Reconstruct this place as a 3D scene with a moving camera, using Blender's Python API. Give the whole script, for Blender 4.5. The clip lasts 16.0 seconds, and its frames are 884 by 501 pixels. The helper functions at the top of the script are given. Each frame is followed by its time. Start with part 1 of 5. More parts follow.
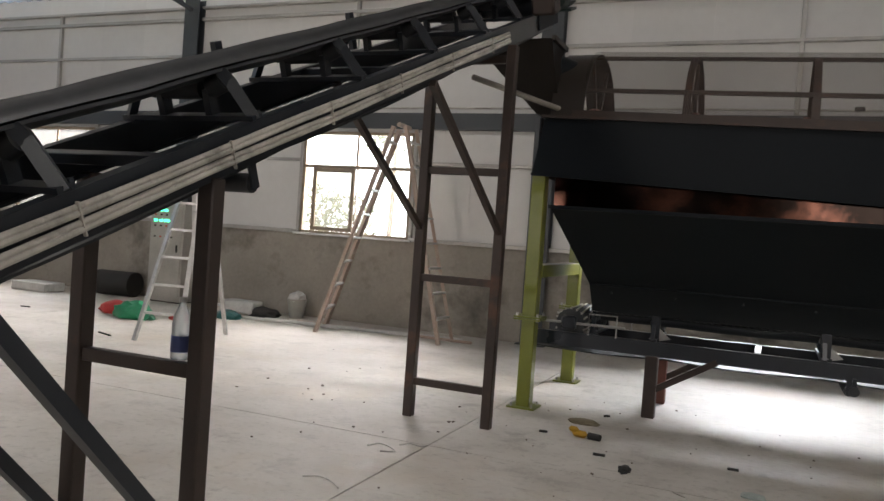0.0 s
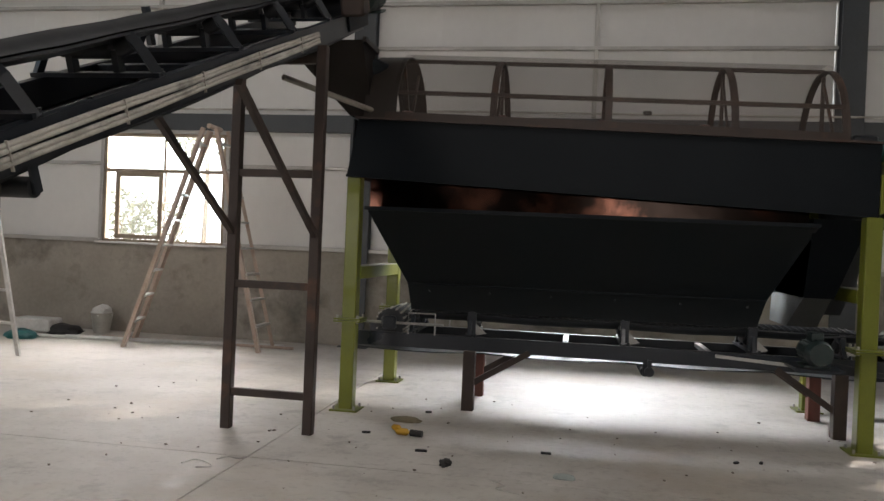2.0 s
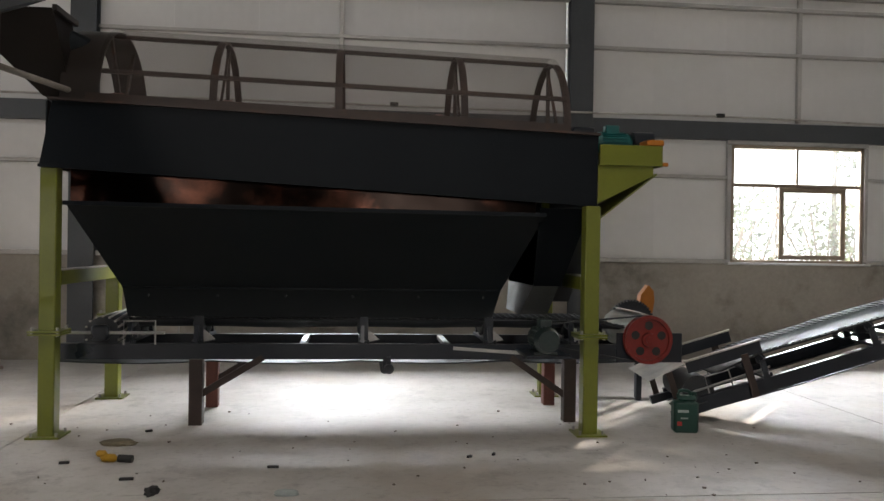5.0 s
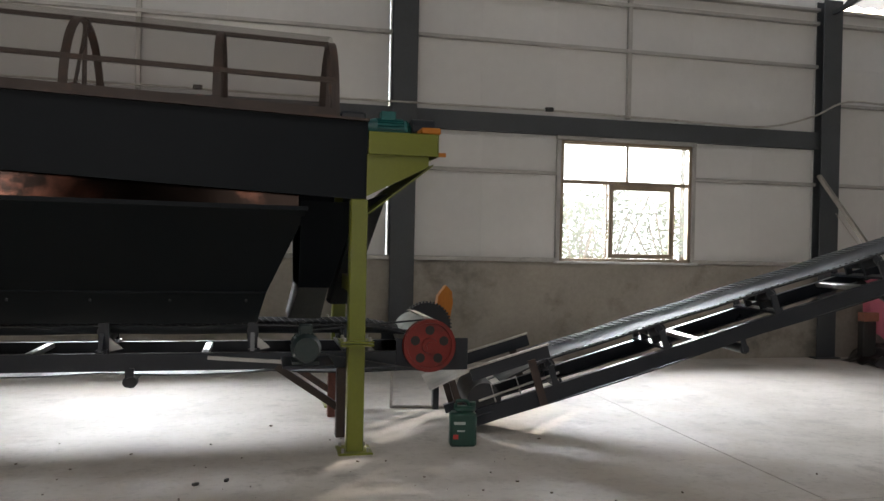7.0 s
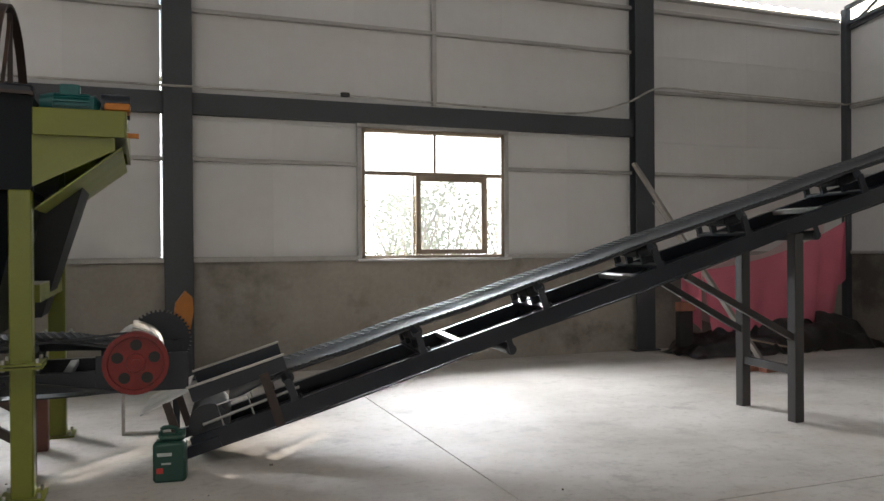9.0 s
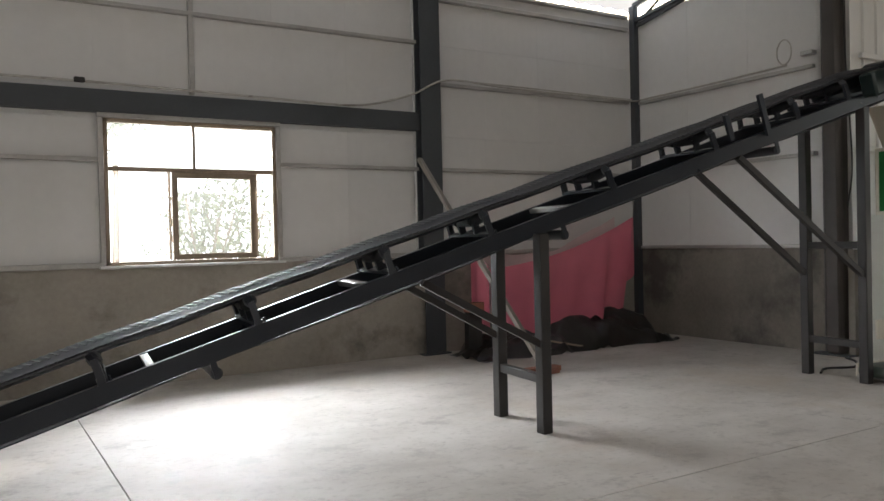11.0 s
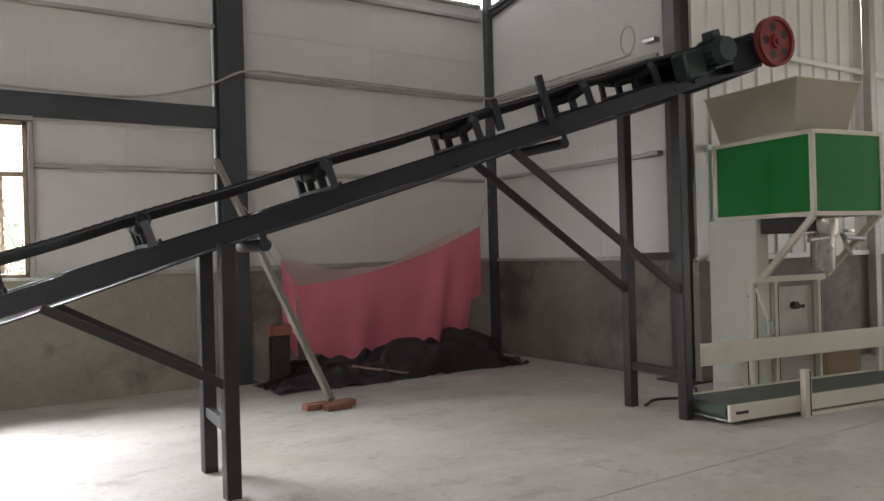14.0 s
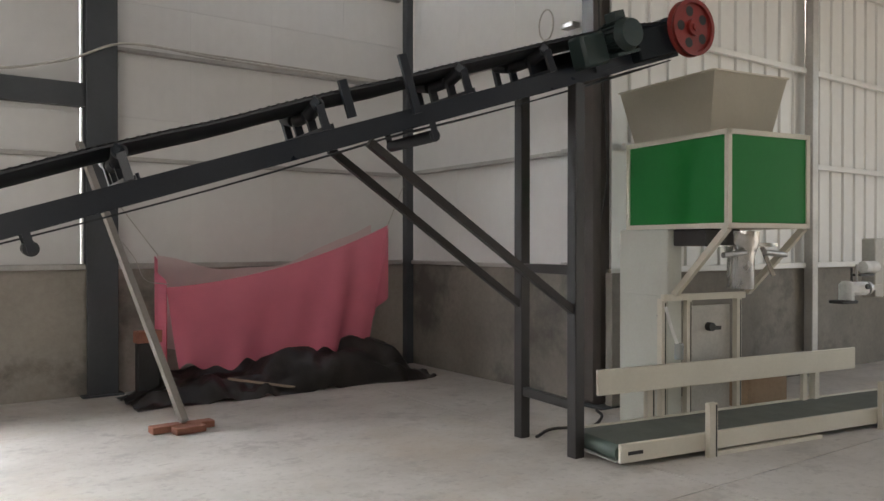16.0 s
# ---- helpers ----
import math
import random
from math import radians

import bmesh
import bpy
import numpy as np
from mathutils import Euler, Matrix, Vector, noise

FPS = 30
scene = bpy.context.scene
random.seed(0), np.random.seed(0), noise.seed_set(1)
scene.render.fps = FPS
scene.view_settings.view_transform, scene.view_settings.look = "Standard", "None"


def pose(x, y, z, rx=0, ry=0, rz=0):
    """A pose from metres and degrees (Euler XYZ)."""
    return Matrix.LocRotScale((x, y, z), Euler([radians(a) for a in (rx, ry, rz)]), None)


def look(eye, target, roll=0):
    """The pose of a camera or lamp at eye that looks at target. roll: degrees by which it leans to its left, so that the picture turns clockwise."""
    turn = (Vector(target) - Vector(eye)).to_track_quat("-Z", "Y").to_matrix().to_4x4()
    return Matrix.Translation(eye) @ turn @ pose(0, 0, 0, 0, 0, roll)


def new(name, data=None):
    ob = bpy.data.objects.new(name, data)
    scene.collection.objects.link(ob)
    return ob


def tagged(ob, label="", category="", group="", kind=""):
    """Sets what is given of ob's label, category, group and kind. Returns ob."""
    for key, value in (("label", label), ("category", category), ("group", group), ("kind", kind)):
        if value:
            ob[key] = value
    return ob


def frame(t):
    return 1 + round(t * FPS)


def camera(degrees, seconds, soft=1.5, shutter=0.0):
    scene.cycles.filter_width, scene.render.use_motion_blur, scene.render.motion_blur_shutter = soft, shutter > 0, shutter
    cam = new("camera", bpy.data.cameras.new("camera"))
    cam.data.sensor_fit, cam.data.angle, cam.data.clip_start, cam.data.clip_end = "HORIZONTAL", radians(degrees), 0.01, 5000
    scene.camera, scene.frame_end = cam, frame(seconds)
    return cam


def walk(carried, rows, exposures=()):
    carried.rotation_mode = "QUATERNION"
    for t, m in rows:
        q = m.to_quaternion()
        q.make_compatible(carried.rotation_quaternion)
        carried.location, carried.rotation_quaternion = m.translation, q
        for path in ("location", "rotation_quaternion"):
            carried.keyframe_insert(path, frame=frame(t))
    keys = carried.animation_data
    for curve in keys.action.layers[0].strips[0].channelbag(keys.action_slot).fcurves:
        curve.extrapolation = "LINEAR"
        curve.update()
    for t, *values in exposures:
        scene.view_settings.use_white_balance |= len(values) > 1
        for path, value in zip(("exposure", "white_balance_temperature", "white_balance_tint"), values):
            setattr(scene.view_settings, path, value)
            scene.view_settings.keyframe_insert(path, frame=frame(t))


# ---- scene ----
cam = camera(58.9, 16.0)
PATH = [
    (0, (0.113, -0.091, 1.394), (-0.661, 1.752, 1.348), 4.1),
    (0.5, (0.122, -0.088, 1.391), (-0.527, 1.803, 1.357), 3.7),
    (1, (0.123, -0.095, 1.397), (-0.402, 1.835, 1.372), 3.4),
    (1.5, (0.134, -0.075, 1.386), (-0.304, 1.876, 1.368), 2.9),
    (2, (0.153, -0.065, 1.388), (-0.192, 1.905, 1.374), 2.4),
    (2.5, (0.172, -0.051, 1.388), (-0.085, 1.933, 1.38), 1.9),
    (3, (0.197, -0.045, 1.386), (0.028, 1.948, 1.381), 1.5),
    (3.2, (0.226, -0.068, 1.394), (0.1, 1.928, 1.384), 1.1),
    (5.3, (0.624, 0.403, 1.396), (0.875, 2.387, 1.387), 1.1),
    (5.5, (0.732, 0.444, 1.389), (1.005, 2.426, 1.381), 1.2),
    (6, (1.015, 0.506, 1.408), (1.343, 2.479, 1.397), 1.2),
    (6.5, (1.269, 0.61, 1.408), (1.668, 2.57, 1.392), 1.5),
    (7, (1.572, 0.751, 1.418), (2.031, 2.698, 1.404), 1.2),
    (7.5, (1.926, 0.82, 1.416), (2.457, 2.749, 1.404), 1.1),
    (8, (2.282, 0.986, 1.372), (2.896, 2.889, 1.369), 0.1),
    (8.5, (2.542, 1.121, 1.39), (3.219, 3.003, 1.38), -0.4),
    (9, (2.866, 1.159, 1.386), (3.58, 3.027, 1.376), -0.4),
    (9.5, (3.143, 1.161, 1.411), (3.924, 3.002, 1.396), -0.5),
    (10, (3.435, 1.258, 1.425), (4.314, 3.055, 1.405), -0.8),
    (10.2, (3.549, 1.295, 1.442), (4.467, 3.072, 1.422), -1.0),
    (12.3, (4.906, 1.355, 1.42), (6.019, 3.017, 1.408), -1.4),
    (12.5, (5.062, 1.327, 1.397), (6.171, 2.991, 1.402), -1.5),
    (13, (5.445, 1.285, 1.436), (6.546, 2.955, 1.431), -1.7),
    (13.5, (5.781, 1.38, 1.423), (6.885, 3.048, 1.423), -1.7),
    (14, (6.142, 1.432, 1.383), (7.252, 3.095, 1.388), -1.6),
    (14.5, (6.468, 1.449, 1.414), (7.586, 3.107, 1.414), -1.3),
    (15, (6.773, 1.539, 1.458), (7.91, 3.185, 1.449), -1.2),
    (15.5, (6.99, 1.632, 1.467), (8.152, 3.259, 1.452), -0.7),
    (16, (7.27, 1.687, 1.477), (8.435, 3.312, 1.462), -0.0),
]
EXPOSURES = [(0.0, 1.02), (3.0, 0.93), (6.5, 0.90), (9.0, 0.95), (10.0, 0.97), (12.5, 0.95), (14.0, 1.34), (16.0, 1.58)]
walk(cam, [(t, look(eye, target, roll)) for t, eye, target, roll in PATH], EXPOSURES)

# ---- sky, sun, daylight through the openings and added overhead fill ----
world = bpy.data.worlds.new("sky")
scene.world = world
world.use_nodes = True
wn = world.node_tree.nodes
sky = wn.new("ShaderNodeTexSky")
sky.sky_type = "NISHITA"
sky.sun_disc = False
sky.sun_elevation = radians(22.5)
sky.sun_rotation = radians(42)
sky.dust_density = 1.5
wn["Background"].inputs["Strength"].default_value = 0.15
world.node_tree.links.new(sky.outputs[0], wn["Background"].inputs["Color"])

sun = new("sun", bpy.data.lights.new("sun", "SUN"))
sun.data.energy, sun.data.angle, sun.data.color = 3.6, radians(0.6), (1.0, 0.88, 0.74)
sun.matrix_basis = look((6.7, 7.4, 4.13), (0, 0, 0))


def daylight(name, place, target, w, h, watts, colour=(1, 1, 1)):
    lamp = new(name, bpy.data.lights.new(name, "AREA"))
    lamp.data.shape, lamp.data.size, lamp.data.size_y = "RECTANGLE", w, h
    lamp.data.energy, lamp.data.color = watts, colour
    lamp.matrix_basis = look(place, target)
    return lamp


WIN_X = (-11.5, -5.51, 0.30, 6.12)
WIN_W, WIN_Z0, WIN_Z1 = 1.80, 1.25, 2.755
for wx in WIN_X:
    daylight("window_daylight", (wx - 0.35, 11.8, 3.3), (wx + 0.25, 5.6, 0.5), 4.2, 1.5, {-11.5: 520, -5.51: 500, 0.30: 640}.get(wx, 720), (1.0, 0.96, 0.94) if wx < 0 else (0.94, 0.975, 1.03))
daylight("south_window_daylight", (2.25, -10.8, 2.65), (2.25, 0.0, 2.2), 3.0, 1.5, 42, (1.0, 0.92, 0.88))
daylight("south_window_daylight", (-5.7, -10.8, 2.65), (-6.5, 4.0, 2.2), 1.6, 1.5, 110, (1.0, 0.92, 0.88))
daylight("gate_daylight", (18.85, 1.2, 2.2), (12.0, 3.2, 1.4), 6.5, 4.0, 26, (1.0, 0.88, 0.76))
# Overhead fill lamps added for ambient light; no roof opening is in view.
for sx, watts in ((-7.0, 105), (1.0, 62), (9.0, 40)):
    daylight("overhead_fill", (sx, 3.0, 5.95), (sx, 3.0, 0.0), 1.0, 5.0, watts, (1.0, 0.95, 0.92))


# ---- materials ----
def material(name, base, rough=0.6, metal=0.0, second=None, big=1.5, fine=40.0, amount=0.35, bump=0.15, stain_or_dark=None, patch_at=0.62, stretch=(1, 1, 1), per_piece=0.0, coat=0.0, shine=0.5):
    """Two scales of mottling between two colours, a stain or dark-patch colour where a third noise is high, and a fine
    relief.
    """
    m = bpy.data.materials.new(name)
    m.use_nodes = True
    nt = m.node_tree
    n, link = nt.nodes, nt.links.new
    b = n["Principled BSDF"]
    b.inputs["Metallic"].default_value = metal
    b.inputs["Coat Weight"].default_value = coat
    b.inputs["Specular IOR Level"].default_value = shine
    geo = n.new("ShaderNodeNewGeometry")
    mp = n.new("ShaderNodeMapping")
    mp.inputs["Scale"].default_value = stretch
    link(geo.outputs["Position"], mp.inputs["Vector"])
    n1, n2 = n.new("ShaderNodeTexNoise"), n.new("ShaderNodeTexNoise")
    for q, s, d in ((n1, big, 5), (n2, fine, 4)):
        q.inputs["Scale"].default_value = s
        q.inputs["Detail"].default_value = d
        q.inputs["Roughness"].default_value = 0.6
        link(mp.outputs[0], q.inputs["Vector"])
    mix = n.new("ShaderNodeMath")
    mix.operation = "MULTIPLY_ADD"
    link(n2.outputs["Fac"], mix.inputs[0])
    mix.inputs[1].default_value = 0.45
    link(n1.outputs["Fac"], mix.inputs[2])
    ramp = n.new("ShaderNodeMapRange")
    ramp.inputs["From Min"].default_value, ramp.inputs["From Max"].default_value = 0.45, 1.0
    link(mix.outputs[0], ramp.inputs["Value"])
    second = second or tuple(c * (1 - amount) for c in base)
    c1 = n.new("ShaderNodeMix")
    c1.data_type = "RGBA"
    c1.inputs[6].default_value, c1.inputs[7].default_value = (*base, 1), (*second, 1)
    link(ramp.outputs[0], c1.inputs[0])
    out = c1.outputs[2]
    if stain_or_dark:
        n3 = n.new("ShaderNodeTexNoise")
        n3.inputs["Scale"].default_value = big * 0.55
        n3.inputs["Detail"].default_value = 8
        n3.inputs["Roughness"].default_value = 0.68
        link(mp.outputs[0], n3.inputs["Vector"])
        r3 = n.new("ShaderNodeMapRange")
        r3.inputs["From Min"].default_value, r3.inputs["From Max"].default_value = patch_at - 0.05, patch_at + 0.06
        link(n3.outputs["Fac"], r3.inputs["Value"])
        c2 = n.new("ShaderNodeMix")
        c2.data_type = "RGBA"
        link(r3.outputs[0], c2.inputs[0])
        link(out, c2.inputs[6])
        c2.inputs[7].default_value = (*stain_or_dark, 1)
        out = c2.outputs[2]
    if per_piece:
        info = n.new("ShaderNodeObjectInfo")
        hv = n.new("ShaderNodeHueSaturation")
        r4 = n.new("ShaderNodeMapRange")
        r4.inputs["To Min"].default_value, r4.inputs["To Max"].default_value = 1 - per_piece, 1 + per_piece
        link(info.outputs["Random"], r4.inputs["Value"])
        link(r4.outputs[0], hv.inputs["Value"])
        link(out, hv.inputs["Color"])
        out = hv.outputs[0]
    link(out, b.inputs["Base Color"])
    rr = n.new("ShaderNodeMapRange")
    rr.inputs["To Min"].default_value, rr.inputs["To Max"].default_value = max(0.04, rough - 0.12), min(1.0, rough + 0.12)
    link(n1.outputs["Fac"], rr.inputs["Value"])
    link(rr.outputs[0], b.inputs["Roughness"])
    if bump:
        bp = n.new("ShaderNodeBump")
        bp.inputs["Strength"].default_value, bp.inputs["Distance"].default_value = bump, 0.006
        link(mix.outputs[0], bp.inputs["Height"])
        link(bp.outputs[0], b.inputs["Normal"])
    return m


def floor_material():
    """Power-floated concrete under dust: clouds, drag streaks, specks and polished patches."""
    m = bpy.data.materials.new("dusty_concrete_floor")
    m.use_nodes = True
    n, link = m.node_tree.nodes, m.node_tree.links.new
    b = n["Principled BSDF"]
    geo = n.new("ShaderNodeNewGeometry")

    def cloud(scale, detail, rough, lo, hi, stretch=(1, 1, 1), turn=0.0):
        mp, nz, mr = n.new("ShaderNodeMapping"), n.new("ShaderNodeTexNoise"), n.new("ShaderNodeMapRange")
        mp.inputs["Scale"].default_value, mp.inputs["Rotation"].default_value = stretch, (0, 0, turn)
        nz.inputs["Scale"].default_value, nz.inputs["Detail"].default_value, nz.inputs["Roughness"].default_value = scale, detail, rough
        mr.inputs["From Min"].default_value, mr.inputs["From Max"].default_value = lo, hi
        link(geo.outputs["Position"], mp.inputs["Vector"])
        link(mp.outputs[0], nz.inputs["Vector"])
        link(nz.outputs["Fac"], mr.inputs["Value"])
        return mr.outputs[0]

    def blend(fac, a, colour, strength):
        k, c = n.new("ShaderNodeMath"), n.new("ShaderNodeMix")
        k.operation, k.inputs[1].default_value = "MULTIPLY", strength
        c.data_type = "RGBA"
        link(fac, k.inputs[0])
        link(k.outputs[0], c.inputs[0])
        if isinstance(a, tuple):
            c.inputs[6].default_value = (*a, 1)
        else:
            link(a, c.inputs[6])
        c.inputs[7].default_value = (*colour, 1)
        return c.outputs[2]

    dust, streak, speck, patch = cloud(0.9, 9, 0.68, 0.36, 0.66), cloud(1.2, 6, 0.6, 0.46, 0.70, (0.6, 1.4, 1), 0.35), cloud(17, 5, 0.6, 0.54, 0.76), cloud(2.6, 8, 0.72, 0.54, 0.64)
    col = blend(dust, (0.59, 0.555, 0.51), (0.43, 0.395, 0.35), 0.95)
    col = blend(patch, col, (0.34, 0.31, 0.275), 0.8)
    col = blend(streak, col, (0.64, 0.60, 0.55), 0.5)
    col = blend(speck, col, (0.29, 0.26, 0.225), 0.48)
    col = blend(cloud(0.55, 7, 0.7, 0.52, 0.66, (1, 1, 1), 1.1), col, (0.47, 0.395, 0.305), 0.5)
    scuff = cloud(5.5, 7, 0.72, 0.60, 0.68, (0.8, 2.6, 1), 0.12)
    col = blend(scuff, col, (0.26, 0.235, 0.205), 0.5)
    link(col, b.inputs["Base Color"])
    rr = n.new("ShaderNodeMapRange")
    rr.inputs["To Min"].default_value, rr.inputs["To Max"].default_value = 0.68, 0.50
    link(patch, rr.inputs["Value"])
    link(rr.outputs[0], b.inputs["Roughness"])
    bp = n.new("ShaderNodeBump")
    bp.inputs["Strength"].default_value, bp.inputs["Distance"].default_value = 0.35, 0.004
    link(speck, bp.inputs["Height"])
    link(bp.outputs[0], b.inputs["Normal"])
    return m


def ribbed_relief(m, pitch, strength):
    """Fine upright micro-ribs pressed into a wall panel."""
    n, link = m.node_tree.nodes, m.node_tree.links.new
    geo, dot, wave, bp = n.new("ShaderNodeNewGeometry"), n.new("ShaderNodeVectorMath"), n.new("ShaderNodeMath"), n.new("ShaderNodeBump")
    dot.operation = "DOT_PRODUCT"
    dot.inputs[1].default_value = (2 * math.pi / pitch, 2 * math.pi / pitch, 0)
    wave.operation = "SINE"
    link(geo.outputs["Position"], dot.inputs[0])
    link(dot.outputs["Value"], wave.inputs[0])
    link(wave.outputs[0], bp.inputs["Height"])
    bp.inputs["Strength"].default_value, bp.inputs["Distance"].default_value = strength, 0.002
    link(bp.outputs[0], n["Principled BSDF"].inputs["Normal"])
    return m


def plain_glass(name, tint=(0.97, 0.99, 0.98), dust=0.0):
    m = bpy.data.materials.new(name)
    m.use_nodes = True
    n, link = m.node_tree.nodes, m.node_tree.links.new
    n.remove(n["Principled BSDF"])
    clear, shine, mix, fres = n.new("ShaderNodeBsdfTransparent"), n.new("ShaderNodeBsdfGlossy"), n.new("ShaderNodeMixShader"), n.new("ShaderNodeFresnel")
    clear.inputs["Color"].default_value = (*tint, 1)
    shine.inputs["Roughness"].default_value = 0.03
    link(fres.outputs[0], mix.inputs[0])
    link(clear.outputs[0], mix.inputs[1])
    link(shine.outputs[0], mix.inputs[2])
    end = mix
    if dust:
        film, mix2 = n.new("ShaderNodeBsdfTranslucent"), n.new("ShaderNodeMixShader")
        film.inputs["Color"].default_value = (0.9, 0.9, 0.88, 1)
        mix2.inputs[0].default_value = dust
        link(mix.outputs[0], mix2.inputs[1])
        link(film.outputs[0], mix2.inputs[2])
        end = mix2
    link(end.outputs[0], n["Material Output"].inputs["Surface"])
    return m


def glow(name, colour, strength):
    m = bpy.data.materials.new(name)
    m.use_nodes = True
    b = m.node_tree.nodes["Principled BSDF"]
    b.inputs["Base Color"].default_value = (*colour, 1)
    b.inputs["Emission Color"].default_value = (*colour, 1)
    b.inputs["Emission Strength"].default_value = strength
    return m


def cloth(name, colour, see_through):
    m = bpy.data.materials.new(name)
    m.use_nodes = True
    n, link = m.node_tree.nodes, m.node_tree.links.new
    b = n["Principled BSDF"]
    b.inputs["Roughness"].default_value = 0.75
    geo, nz, c = n.new("ShaderNodeNewGeometry"), n.new("ShaderNodeTexNoise"), n.new("ShaderNodeMix")
    nz.inputs["Scale"].default_value, nz.inputs["Detail"].default_value = 3.0, 6
    link(geo.outputs["Position"], nz.inputs["Vector"])
    c.data_type = "RGBA"
    c.inputs[6].default_value, c.inputs[7].default_value = (*colour, 1), (*(x * 0.75 for x in colour), 1)
    link(nz.outputs["Fac"], c.inputs[0])
    link(c.outputs[2], b.inputs["Base Color"])
    tl, tr, m1, m2 = n.new("ShaderNodeBsdfTranslucent"), n.new("ShaderNodeBsdfTransparent"), n.new("ShaderNodeMixShader"), n.new("ShaderNodeMixShader")
    link(c.outputs[2], tl.inputs["Color"])
    m1.inputs[0].default_value, m2.inputs[0].default_value = 0.35, see_through
    link(b.outputs[0], m1.inputs[1])
    link(tl.outputs[0], m1.inputs[2])
    link(m1.outputs[0], m2.inputs[1])
    link(tr.outputs[0], m2.inputs[2])
    link(m2.outputs[0], n["Material Output"].inputs["Surface"])
    return m


M_FLOOR = floor_material()
M_JOINT = material("sawn_joint_dirt", (0.16, 0.15, 0.13), 0.9)
M_PLASTER = material("rough_cement_render", (0.40, 0.365, 0.32), 0.9, second=(0.27, 0.245, 0.21), big=1.1, fine=22, bump=0.4, stain_or_dark=(0.165, 0.15, 0.13), patch_at=0.585)
# Darker copy of the render for the east and recess walls, stained in patches.
M_PLASTER_DARK = material("darker_cement_render", (0.27, 0.245, 0.21), 0.9, second=(0.165, 0.148, 0.127), big=1.3, fine=22, bump=0.4, stain_or_dark=(0.11, 0.10, 0.087), patch_at=0.56)
M_PANEL = material("white_sandwich_panel", (0.74, 0.73, 0.71), 0.38, second=(0.66, 0.65, 0.63), big=0.5, fine=9, bump=0.03, per_piece=0.025)
ribbed_relief(M_PANEL, 0.12, 0.10)
M_RIBBED = material("white_ribbed_sheet", (0.80, 0.80, 0.77), 0.42, second=(0.72, 0.71, 0.68), big=0.7, fine=12, bump=0.03, per_piece=0.03)
M_TRIM = material("pale_metal_trim", (0.55, 0.53, 0.50), 0.4, metal=0.3, big=2, fine=30, bump=0.05)
M_STEEL = material("slate_painted_steel", (0.068, 0.075, 0.083), 0.5, second=(0.05, 0.055, 0.06), big=1.2, fine=30, bump=0.06)
M_ROOF = material("grey_roof_sheet", (0.55, 0.55, 0.54), 0.5, metal=0.2, bump=0.05)
M_BLACK = material("black_machine_paint", (0.005, 0.0075, 0.0105), 0.5, second=(0.009, 0.012, 0.015), big=1.8, fine=50, bump=0.08, shine=0.16)
# Hopper black with the teal reflection on its slopes mixed into the base.
M_BLACKGLOSS = material("black_teal_reflection", (0.005, 0.0115, 0.0155), 0.34, second=(0.012, 0.016, 0.019), big=1.4, fine=50, bump=0.03, shine=0.5)
M_BLACKSTEEL = material("dark_painted_channel", (0.012, 0.016, 0.023), 0.32, second=(0.022, 0.026, 0.033), big=3, fine=60, bump=0.03, shine=0.5)
M_RUST = material("rusty_brown_tube", (0.055, 0.035, 0.027), 0.55, second=(0.035, 0.026, 0.022), big=4, fine=60, bump=0.12, stain_or_dark=(0.10, 0.05, 0.03), patch_at=0.62)
M_REDRUST = material("red_primer_steel", (0.18, 0.06, 0.04), 0.6, second=(0.11, 0.045, 0.035), big=4, fine=50)
M_DRUM = material("rust_drum", (0.20, 0.085, 0.05), 0.6, second=(0.13, 0.06, 0.035), big=5, fine=50)
# Near-black patches in the colour break the liner's reflection into separate bright spots.
M_COPPER = material("polished_rusty_liner", (0.075, 0.032, 0.023), 0.16, metal=1.0, second=(0.055, 0.024, 0.016), big=3, fine=40, bump=0.015, stain_or_dark=(0.010, 0.007, 0.006), patch_at=0.44)
M_DARKSTEEL = material("near_black_post_paint", (0.015, 0.014, 0.014), 0.45, second=(0.026, 0.022, 0.02), big=4, fine=60, bump=0.1)
M_BROWNSTEEL = material("brown_grey_column_paint", (0.085, 0.072, 0.062), 0.4, second=(0.06, 0.052, 0.046), big=3, fine=50, bump=0.08)
M_UMBER = material("dark_umber_sheet", (0.022, 0.016, 0.013), 0.5, second=(0.03, 0.023, 0.018), big=4, fine=50, bump=0.08)
# Pale grey of the bare chute also carries the window light falling on it.
M_CHUTE_LIT = material("window_lit_chute_sheet", (0.20, 0.205, 0.20), 0.42, metal=0.4, second=(0.15, 0.155, 0.15), big=4, fine=40, bump=0.04)
M_GREEN = material("olive_lime_paint", (0.185, 0.205, 0.024), 0.32, second=(0.145, 0.16, 0.02), big=2, fine=40, bump=0.06, stain_or_dark=(0.22, 0.22, 0.06), patch_at=0.68)
M_RUBBER = material("black_rubber_belt", (0.022, 0.025, 0.029), 0.55, second=(0.036, 0.038, 0.041), big=6, fine=80, bump=0.2)
M_BELTTOP = material("dusty_belt_face", (0.040, 0.043, 0.048), 0.64, second=(0.028, 0.029, 0.032), big=5, fine=70, bump=0.2)
M_CLEAT = material("dusty_rubber_cleat", (0.10, 0.104, 0.11), 0.6, second=(0.07, 0.072, 0.076), big=6, fine=80, bump=0.1)
M_RED = material("red_pulley_paint", (0.25, 0.02, 0.014), 0.45, second=(0.15, 0.016, 0.012), big=8, fine=60, stain_or_dark=(0.10, 0.02, 0.015), patch_at=0.64)
M_TEAL = material("teal_motor_paint", (0.012, 0.13, 0.125), 0.4, second=(0.01, 0.09, 0.09), big=8)
